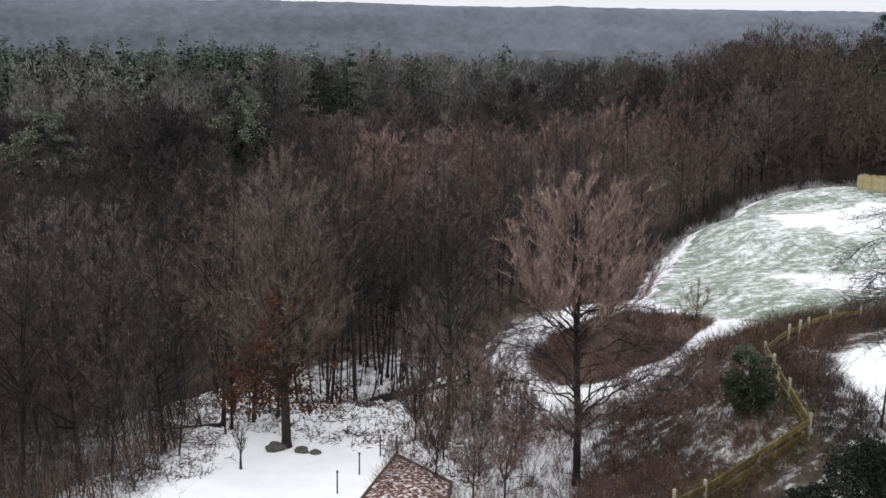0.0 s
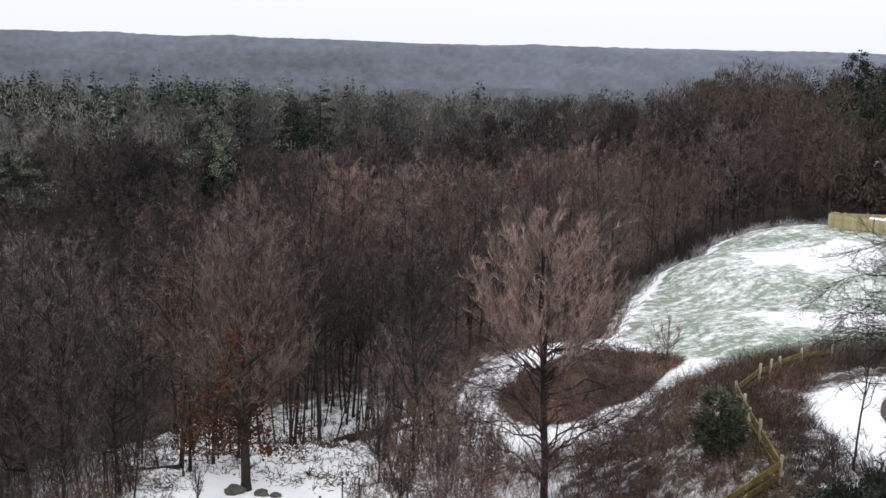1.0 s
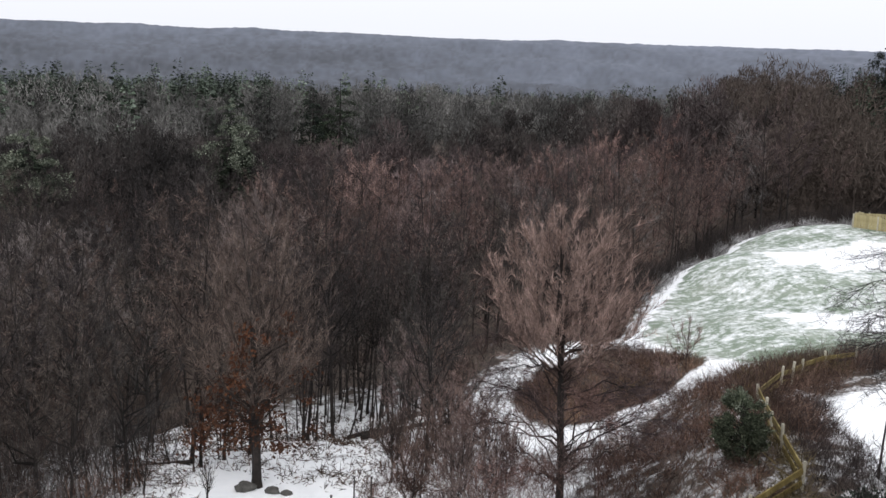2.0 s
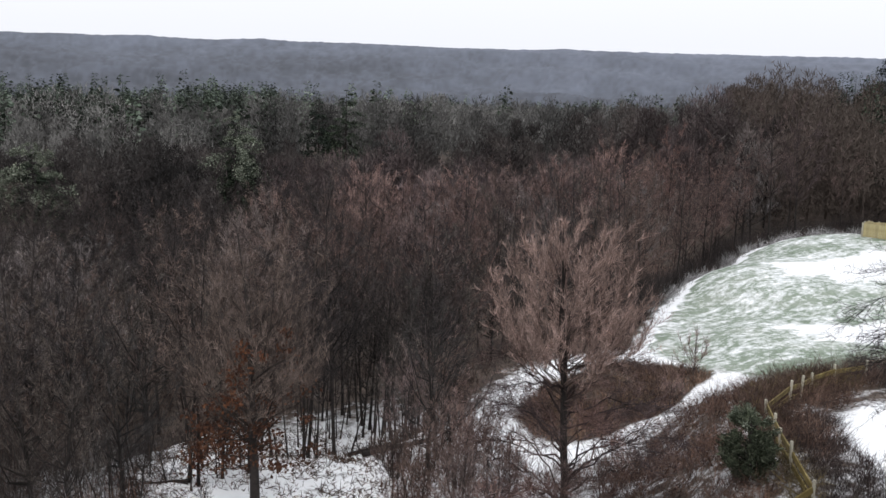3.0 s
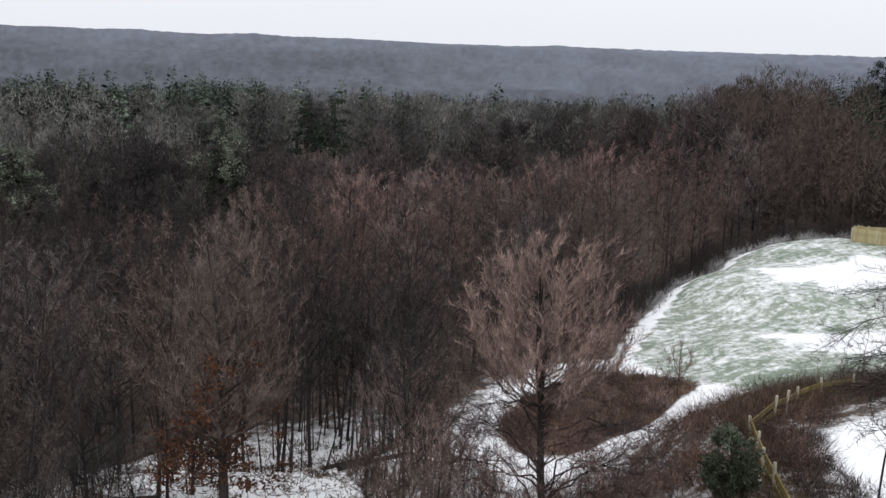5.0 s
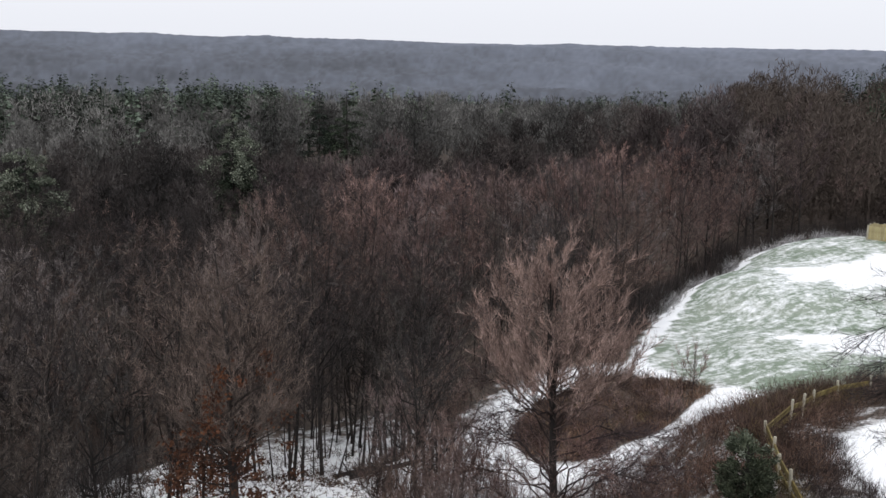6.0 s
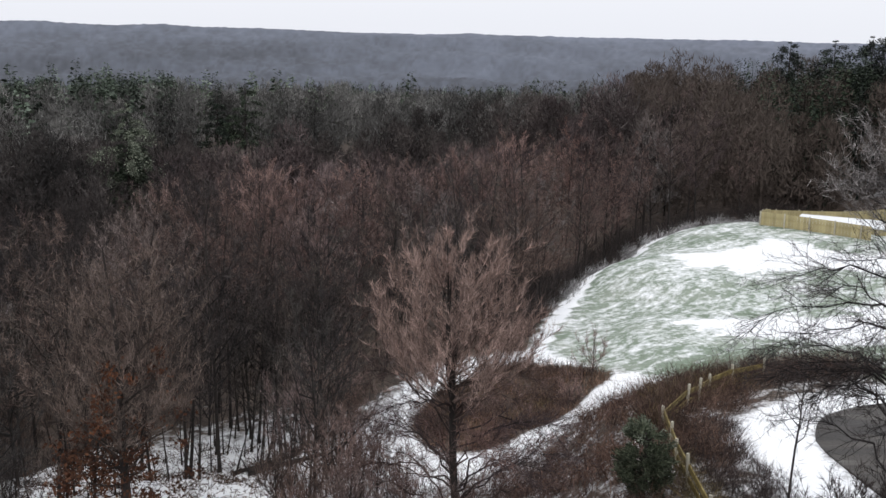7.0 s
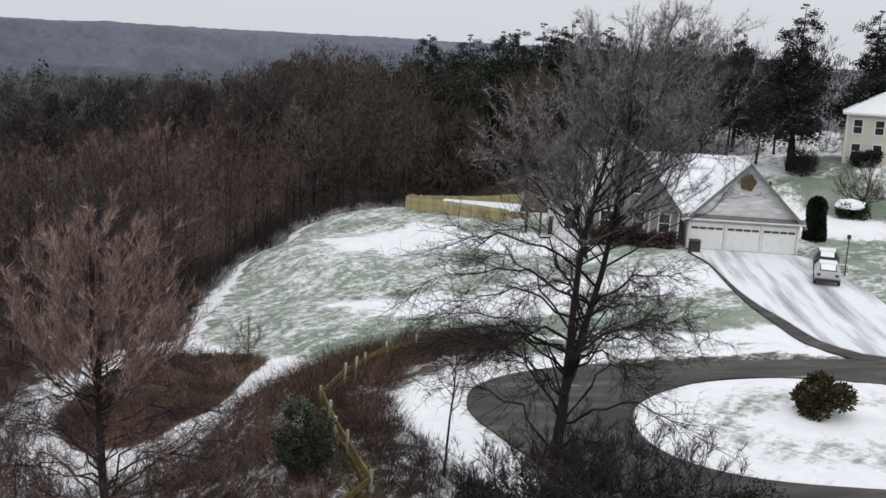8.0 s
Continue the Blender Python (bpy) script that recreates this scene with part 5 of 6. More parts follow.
sapling(16.6, 39.6, 7.0, 601, "thin dark leafless sapling on the snowy verge")
sapling(-7.9, 42.6, 1.8, 602, "tiny forked sapling in the snowy clearing")
for i, (x, y, h) in enumerate([(1.2, 46, 5.0), (0.3, 43.2, 4.6), (1.7, 41.5, 4.2), (-0.6, 48.8, 5.6), (0.8, 51.5, 5.8), (-0.2, 54, 6.2), (1.0, 57, 6.2), (0.6, 60.5, 6.4), (0.9, 48.4, 4.4), (2.6, 39.4, 3.4),
                               (-0.9, 45.2, 4.0), (1.9, 44.2, 3.8), (2.4, 48.2, 3.6), (0.0, 40.6, 3.6), (3.2, 42.6, 3.4), (3.8, 45.4, 3.2), (2.9, 46.6, 3.8), (1.4, 39.0, 3.2), (2.2, 51.0, 3.4), (1.6, 53.6, 4.2)]):
    tr, cr, _, _ = bare_tree(610 + i, h, h * 0.25, h * 0.24, 22, 8, 9, 0.035, 0.007, up=0.25, ragged=0.35)
    plant("young_tree", tr, cr, BARK, (TWIG_CREST_RED, TWIG, TWIG_CREST)[i % 3], Matrix.Translation((x, y, ground_at(x, y))), "young leafless tree on the brushy bank", "tree", "young trees on the bank")


for i, (x, y, h) in enumerate([(14.4, 60.6, 3.4), (12.6, 57.6, 2.4)]):
    tr, cr, _, _ = bare_tree(640 + i, h, h * 0.2, h * 0.36, 16, 7, 8, 0.03, 0.006, up=0.25, ragged=0.35, blades=True)
    plant("basin_shrub", tr, cr, TWIG, TWIG_CREST_RED, stand(x, y), "thin reddish leafless shrub at the basin's rim", "shrub", "shrubs at the basin")


def slender_trees():
    """Dark straight stems of the thin wood, with small high crowns, in two forms."""
    g = np.random.default_rng(90)
    forms = []
    for i in range(22):
        x, y = -5.5 + 8.2 * ((i * 0.618) % 1), 52.5 + 10.5 * ((i * 0.381 + 0.1) % 1)
        if inside(RING, np.array(x), np.array(y)) > -0.8 or inside(CLEARING, np.array(x), np.array(y)) > -0.2:
            continue
        if len(forms) < 2:
            tr, cr, _, _ = bare_tree(660 + i, 9.0, 4.6, 1.5, 14, 7, 12, 0.075, 0.007, blades=True, up=0.2, stout=0.009, pale=0.2, loose=0.6, long=0.45, lean=(g.normal(0, 0.03), g.normal(0, 0.03)))
            forms.append(plant("slender_tree", tr, cr, BARK, TWIG_DARK, stand(x, y), "slender dark leafless tree rising from patchy snow", "tree", "slender trees of the thin wood"))
        else:
            copy_thing(forms[i % 2], stand(x, y, g.uniform(0, 6.28), g.uniform(0.75, 1.15)))


slender_trees()


# ---- brush ----
def brush(name, places, height, mat, label, seed, stems=7, r=0.012, spread=0.35):
    g = np.random.default_rng(seed)
    x, y = places
    n = len(x)
    i = np.repeat(np.arange(n), stems)
    k = n * stems
    foot = np.stack([x[i] + g.normal(0, 0.12, k), y[i] + g.normal(0, 0.12, k), np.zeros(k)], -1)
    foot[:, 2] = land(foot[:, 0], foot[:, 1]) - 0.05
    tip = foot + np.stack([g.normal(0, spread, k), g.normal(0, spread, k), g.uniform(0.5, 1.2, k)], -1) * (height * g.uniform(0.5, 1.2, n)[i])[:, None]
    b = Build()
    b.spikes(foot, tip, r * g.uniform(0.7, 1.3, k))
    mid = foot + (tip - foot) * g.uniform(0.35, 0.8, k)[:, None]
    b.spikes(mid, mid + g.normal(0, 0.7 * spread, (k, 3)) * height + np.array([0, 0, 0.25 * height]), r * 0.8)
    return tagged(new(name, b.mesh(name, mat)), label, "brush", kind="stuff")


def tangle(name, places, height, mat, label, seed, twigs_each=70, r=0.011):
    """Crossing, arching twigs that fill a low dome at every place."""
    g = np.random.default_rng(seed)
    x, y = places
    n = len(x)
    i = np.repeat(np.arange(n), twigs_each)
    k = n * twigs_each
    hh = height * g.uniform(0.6, 1.3, n)[i]
    e = unit(g.normal(0, 1, (k, 3)) * np.array([1, 1, 0.8]))
    e[:, 2] = np.abs(e[:, 2])
    A = np.stack([x[i], y[i], land(x, y)[i]], -1) + e * (hh * g.uniform(0.1, 1.0, k) ** 0.7)[:, None]
    d = unit(e * 0.4 + g.normal(0, 0.6, (k, 3)) + np.array([0, 0, 0.15])) * g.uniform(0.3, 1.0, (k, 1))
    b = Build()
    b.spikes(A, A + d * 0.5, r * g.uniform(0.6, 1.2, k))
    b.spikes(A + d * 0.45, A + d + g.normal(0, 0.12, (k, 3)), r * 0.6)
    b.spikes(np.stack([x, y, land(x, y) - 0.1], -1), np.stack([x + g.normal(0, 0.4, n), y + g.normal(0, 0.4, n), land(x, y) + height], -1), np.full(n, 0.04))
    return tagged(new(name, b.mesh(name, mat)), label, "brush", kind="stuff")


def scatter(seed, n, x0, x1, y0, y1, test):
    g = np.random.default_rng(seed)
    x, y = g.uniform(x0, x1, n), g.uniform(y0, y1, n)
    ok = test(x, y)
    return x[ok], y[ok]


FENCE_LINE = np.array([(6.6, 33.4), (9.2, 35.7), (11.6, 37.9), (13.6, 38.7), (13.55, 41.0), (13.7, 42.9), (14.2, 45.4), (14.6, 47.9), (16.4, 50.7), (18.3, 53.6), (19.9, 55.0), (21.8, 56.1)])
HEDGE = loop_points([(14.6, 46), (15.2, 50), (17.5, 52.6), (21, 54.8), (25, 56.2), (28.5, 57.6), (25.5, 58.6), (20.5, 57.4), (17, 55), (14.2, 50)])
bushes = scatter(1, 2600, 2, 18, 47, 70, lambda x, y: inside(BASIN, x, y) > 0.1)
brush("basin_grass", bushes, 0.45, BRUSH_TAN, "tan dead grass filling the basin", 701, 6, 0.016)
brush("basin_brush", scatter(11, 3000, 2, 18, 47, 70, lambda x, y: (inside(BASIN, x, y) > 0.1) & (np.sin(x * 1.3 + np.sin(y * 0.9) * 1.5) * np.sin(y * 1.1 + x * 0.3) > 0.0)), 0.8, BRUSH, "low russet brush in clumps over the basin", 709, 8, 0.014)
brush("bank_brush", scatter(2, 1700, 3, 22, 32, 60, lambda x, y: inside(BANK, x, y) > 0), 0.75, BRUSH, "russet-brown brush on the bank below the fence", 702, 7, 0.014)
brush("bank_twigs", scatter(17, 500, 2, 22, 32, 60, lambda x, y: inside(BANK, x, y) > -0.6), 1.2, TWIG_RED, "pale reddish dead stems above the bank's brush", 716, 6, 0.009, 0.4)
brush("hedge_brush", scatter(3, 2200, 12, 30, 44, 60, lambda x, y: inside(HEDGE, x, y) > 0), 1.25, BRUSH, "dense russet brush along the fence", 703, 14, 0.012)
LOWER_FENCE = np.array([(6.6, 33.4), (9.2, 35.7), (11.6, 37.9), (13.6, 38.7), (13.55, 41.0), (13.7, 42.9), (13.6, 41.0), (13.65, 38.6), (11.65, 37.8), (9.25, 35.6)])
FENCE_BRUSH = loop_points([(13.6, 43), (13.9, 46), (14.4, 49), (16.0, 51.6), (18.2, 54.0), (20.5, 54.4), (19.4, 51.8), (17.4, 49.0), (16.4, 46), (15.6, 42)])
tangle("fence_brush", scatter(21, 420, 12, 22, 41, 56, lambda x, y: inside(FENCE_BRUSH, x, y) > 0), 0.75, BRUSH_RUSSET, "dark russet brush heaped against the fence", 719, 60, 0.012)
tangle("rim_scrub", scatter(30, 5200, 12, 46, 70, 112, lambda x, y: (np.abs(inside(LAWN, x, y) + 0.8) < 0.5) & (x < 42) & (y > 78) & (np.sin(x * 1.1 + y * 0.7) > -0.3)), 0.5, TWIG_SNOWY, "snow-laden scrub where the lawn meets the wood", 728, 40, 0.02)
tangle("hedge_scrub", scatter(24, 620, 12, 30, 44, 60, lambda x, y: inside(HEDGE, x, y) > 0), 0.9, BRUSH_RUSSET, "heaped russet scrub along the fence", 722, 60, 0.012)
tangle("basin_olive_scrub", scatter(25, 90, 2, 18, 47, 70, lambda x, y: (inside(BASIN, x, y) > 0.5) & (np.sin(x * 0.9 + 2) * np.sin(y * 0.8 + 1) > 0.0)), 0.8, BRUSH_OLIVE, "olive-brown scrub in the basin", 723, 60, 0.013)
tangle("fence_moss_scrub", scatter(26, 900, 12, 24, 46, 58, lambda x, y: (inside(HEDGE, x, y) > 0.2) & (inside(FENCE_BRUSH, x, y) > -0.9) & (inside(FENCE_BRUSH, x, y) < 0.5)), 0.8, BRUSH_OLIVE, "yellow-brown scrub along the rails", 724, 50, 0.012)
tangle("lower_fence_scrub", scatter(29, 700, 5, 15, 32, 43, lambda x, y: np.abs(inside(LOWER_FENCE, x, y)) < 0.4), 0.6, BRUSH_OLIVE, "yellow-brown weeds along the lower fence", 727, 44, 0.011)
tangle("basin_scrub", scatter(22, 300, 2, 18, 47, 70, lambda x, y: (inside(BASIN, x, y) > 0.2) & (np.sin(x * 1.9 + np.sin(y * 1.3) * 1.7) * np.sin(y * 1.6 + x * 0.4) > -0.25)), 0.75, BASIN_SCRUB, "low tangled russet scrub in the basin", 720, 60, 0.013)
tangle("bank_scrub", scatter(23, 520, 3, 22, 32, 60, lambda x, y: (inside(BANK, x, y) > -0.3)), 0.7, BRUSH_RUSSET, "tangled brown scrub on the bank", 721, 60, 0.011)
brush("rim_brush", scatter(9, 6500, 10, 46, 64, 112, lambda x, y: (np.abs(inside(LAWN, x, y) + 0.7) < 0.9) & (x < 42) & (inside(RING, x, y) < -0.5) & (y > 80)), 0.65, TWIG_SNOWY, "low snow-laden brush where the lawn meets the wood", 710, 4, 0.022)
brush("verge_brush", scatter(14, 700, 14.2, 18, 35, 49, lambda x, y: inside(VERGE, x, y) < 0.2), 0.7, TWIG, "grey-brown brush and dead stems inside the fence", 713, 8, 0.01)
brush("edge_thicket", scatter(16, 9000, 10, 46, 66, 116, lambda x, y: (open_ground(x, y) > 0.8) & (open_ground(x, y) < 5) & (inside(LAWN, x, y) > -5)), 2.2, TWIG_DARK, "dark leafless thicket at the wood's edge", 715, 8, 0.016, 0.28)
brush("ridge_thicket", scatter(18, 900, 60, 116, 113, 142, lambda x, y: (y > 120 + 2.5 * np.sin(x * 0.3)) & (np.sin(y * 0.9 + x * 0.2) > -0.2)), 2.2, TWIG_DARK, "dark leafless thicket on the rise behind the houses", 717, 8, 0.02, 0.35)
brush("edge_brush", scatter(4, 6000, -25, 45, 36, 112, lambda x, y: in_wood(x, y) & (open_ground(x, y) < 5) & (inside(THIN_WOOD, x, y) < 0)), 1.3, TWIG, "leafless brush along the wood's edge", 704, 6, 0.016)
brush("wood_brush", scatter(5, 1700, -30, 14, 40, 80, lambda x, y: in_wood(x, y) & (inside(THIN_WOOD, x, y) < -0.5)), 1.5, TWIG, "leafless undergrowth in the wood", 705, 6, 0.018)
brush("lower_bank_brush", scatter(6, 800, -3, 9, 34, 52, lambda x, y: (inside(RING, x, y) < -0.3) & (inside(CLEARING, x, y) < -0.5)), 0.9, TWIG_RED, "red-brown brush and dead stems on the lower bank", 706, 9, 0.009)


brush("thin_wood_brush", scatter(7, 250, -12, 6, 36, 62, lambda x, y: (inside(THIN_WOOD, x, y) > 0) & (np.maximum(inside(CLEARING, x, y), inside(RING, x, y)) < -0.1)), 0.7, TWIG_DARK, "dark twigs and dead stems poking through the snow", 707, 6, 0.012)
brush("thin_stems", scatter(12, 150, -13, 3, 44, 66, lambda x, y: (inside(THIN_WOOD, x, y) > 0.5) & (np.maximum(inside(CLEARING, x, y), inside(RING, x, y)) < -0.6)), 4.2, BARK, "thin dark upright stems rising from the snow", 711, 1, 0.05, 0.12)
brush("fallen_twigs", scatter(13, 2300, -13, 4, 40, 60, lambda x, y: (inside(THIN_WOOD, x, y) > 0.3) & ((inside(CLEARING, x, y) < -0.2) | (y > 46 - 0.4 * (x + 6)))), 0.2, LEAF_LITTER, "dead leaves and twigs strewn on the snow", 712, 3, 0.024, 1.6)
brush("undergrowth", scatter(15, 700, -32, -15.5, 38, 72, lambda x, y: (inside(THIN_WOOD, x, y) < -0.5)), 3.0, TWIG, "tall leafless undergrowth between the trees", 714, 11, 0.012, 0.3)
tangle("snow_scrub", scatter(27, 130, -18, -10.5, 36, 57, lambda x, y: (inside(CLEARING, x, y) < -0.4) & (np.sin(x * 1.7) * np.sin(y * 1.3) > -0.4)), 0.8, TWIG_DARK, "low dark scrub poking through the snow", 725, 46, 0.013)
tangle("rusty_scrub", scatter(28, 130, -24, -11, 33, 46, lambda x, y: (inside(CLEARING, x, y) < -2.5)), 1.6, BRUSH_RUSSET, "rusty-brown scrub at the thicket's foot", 726, 46, 0.011)
tangle("thicket", scatter(8, 480, -30, -10, 33, 60, lambda x, y: (inside(CLEARING, x, y) < -2.5) & (x < -13.5 - (y - 48) * 0.15)), 2.3, TWIG_DARK, "dense dark leafless thicket beside the clearing", 708, 48)
tangle("frosted_thicket", scatter(19, 420, -30, -8, 34, 60, lambda x, y: (inside(CLEARING, x, y) < -2.0) & (x < -12.2 - (y - 48) * 0.15)), 2.6, TWIG_FROST, "thicket with frost on its twigs beside the clearing", 718, 46, 0.008)


# ---- fences ----
def rail_fence(line):
    ob = thing("rail_fence", Matrix.Identity(4), "weathered yellow-brown post-and-rail fence on the bank", "fence")
    pts = []
    for a, b in zip(line[:-1], line[1:]):
        n = max(1, round(float(np.linalg.norm(b - a)) / 2.3))
        pts += [a + (b - a) * i / n for i in range(n)]
    pts.append(line[-1])
    g = np.random.default_rng(8)
    for p in pts:
        z = ground_at(*p)
        hgt = 1.15 + g.uniform(-0.08, 0.12)
        bm = block(-0.05, -0.05, -0.4, 0.05, 0.05, hgt, 0.012)
        post = part("post", bm, POST_WOOD, ob)
        post.matrix_world = Matrix.Translation((p[0], p[1], z)) @ pose(0, 0, 0, g.uniform(-4, 4), g.uniform(-4, 4), g.uniform(0, 90))
    for a, b in zip(pts[:-1], pts[1:]):
        A, B = Vector((*a, ground_at(*a))), Vector((*b, ground_at(*b)))
        d = (B - A)
        for hz in (0.36, 0.80):
            bm = block(0.02, -0.03, -0.115, d.length - 0.02, 0.03, 0.115, 0.012)
            rail = part("rail", bm, FENCE_OLD, ob)
            rail.matrix_world = Matrix.Translation(A + Vector((0, 0, hz + g.uniform(-0.03, 0.03)))) @ d.to_track_quat("X", "Z").to_matrix().to_4x4()
    return ob


rail_fence(FENCE_LINE)


def board_fence(line, height=1.2):
    ob = thing("board_fence", Matrix.Identity(4), "bright yellow wooden board fence round the back yard", "fence")
    board = bpy.data.meshes.new("board")
    bm = block(-0.135, -0.012, 0, 0.135, 0.012, height, 0.006)
    bm.to_mesh(board)
    bm.free()
    board.materials.append(FENCE_WOOD)
    postm = bpy.data.meshes.new("post")
    bm = block(-0.06, -0.06, -0.3, 0.06, 0.06, height + 0.12, 0.01)
    bm.to_mesh(postm)
    bm.free()
    postm.materials.append(POST_WOOD)
    line = [np.array(p, float) for p in line]
    for a, b in zip(line[:-1], line[1:]):
        d = b - a
        n = int(np.linalg.norm(d) / 0.28)
        ang = math.atan2(d[1], d[0])
        for i in range(n):
            p = a + d * (i + 0.5) / n
            part_mesh("board", board, ob).matrix_world = Matrix.Translation((p[0], p[1], ground_at(*p) + 0.04)) @ Matrix.Rotation(ang, 4, "Z")
        for i in range(0, n + 1, 8):
            p = a + d * i / n
            part_mesh("post", postm, ob).matrix_world = Matrix.Translation((p[0], p[1], ground_at(*p))) @ Matrix.Rotation(ang, 4, "Z") @ Matrix.Translation((0, -0.08, 0))
    return ob


board_fence([(53.5, 108.5), (41.5, 108), (38.6, 102.8), (45.8, 96.0)])


# ---- the grey house with its garage ----
HOUSE = Matrix.Translation((55.9, 83.0, 0.0)) @ Matrix.Rotation(radians(-25.87), 4, "Z")
house = thing("house", HOUSE, "grey-sided house with snowy roofs and an attached garage", "house")


def gable_block(u0, u1, v0, v1, eave, apex, wall, parent, name="wall"):
    """Walls with a gable to the front and the back, as one solid with its foot in the ground."""
    um = (u0 + u1) / 2
    bm = bmesh.new()
    prof = [(u0, -0.3), (u1, -0.3), (u1, eave), (um, apex), (u0, eave)]
    fr = [bm.verts.new((u, v0, z)) for u, z in prof]
    bk = [bm.verts.new((u, v1, z)) for u, z in prof]
    bm.faces.new(fr)
    bm.faces.new(bk[::-1])
    for i in range(5):
        bm.faces.new((fr[i], bk[i], bk[(i + 1) % 5], fr[(i + 1) % 5]))
    bmesh.ops.recalc_face_normals(bm, faces=bm.faces[:])
    return part(name, bm, wall, parent)


def clapboards(u0, u1, z0, z1, v, parent, mat, apex=None):
    """Lapped boards on a front wall; they narrow under a gable when the apex is given."""
    bm = bmesh.new()
    h = 0.2
    for i in range(int((z1 - z0) / h)):
        z = z0 + i * h
        a, b = u0, u1
        if apex:
            um = (u0 + u1) / 2
            k = max(0.0, 1 - (z + h - z0) / (apex - z0))
            a, b = um - (um - u0) * k, um + (u1 - um) * k
        if b - a < 0.25:
            continue
        vs = [bm.verts.new(c) for c in ((a, v - 0.012, z), (b, v - 0.012, z), (b, v - 0.035, z + 0.01), (a, v - 0.035, z + 0.01), (a, v - 0.012, z + h), (b, v - 0.012, z + h))]
        bm.faces.new((vs[0], vs[1], vs[2], vs[3]))
        bm.faces.new((vs[3], vs[2], vs[5], vs[4]))
    return part("siding", bm, mat, parent)


def gable_roof(u0, u1, v0, v1, eave, apex, parent, mats, over=0.45, thick=0.16):
    um = (u0 + u1) / 2
    slope = (apex - eave) / (um - u0)
    for side, mat in zip((-1, 1), mats):
        ue = (u0 - over) if side < 0 else (u1 + over)
        ze = eave - over * slope
        bm = slab([(um, v0 - over, apex + 0.14), (um, v1 + over, apex + 0.14), (ue, v1 + over, ze + 0.14), (ue, v0 - over, ze + 0.14)], thick)
        r = part("roof", bm, mat, parent, "snow-covered roof slope" if mat is ROOF_SNOW else "")
        # barge board along the front edge
        bm = slab([(um, v0 - over - 0.03, apex + 0.12), (um, v0 - over, apex + 0.12), (ue, v0 - over, ze + 0.12), (ue, v0 - over - 0.03, ze + 0.12)], 0.24)
        part("barge_board", bm, SHINGLE, parent)


def house_window(u, z, w, h, v, parent, mullion=True):
    bm = bmesh.new()
    for a in ((u - w / 2 - 0.1, z - 0.1, u - w / 2, z + h + 0.1), (u + w / 2, z - 0.1, u + w / 2 + 0.1, z + h + 0.1), (u - w / 2, z + h, u + w / 2, z + h + 0.1), (u - w / 2, z - 0.1, u + w / 2, z)):
        block(a[0], v - 0.07, a[1], a[2], v - 0.005, a[3], 0, bm)
    if mullion:
        block(u - w / 2, v - 0.055, z + h / 2 - 0.025, u + w / 2, v - 0.04, z + h / 2 + 0.025, 0, bm)
    win = part("window", bm, WHITE, parent, "white-framed window")
    part("pane", block(u - w / 2, v - 0.04, z, u + w / 2, v - 0.03, z + h), GLASS, win)
    return win


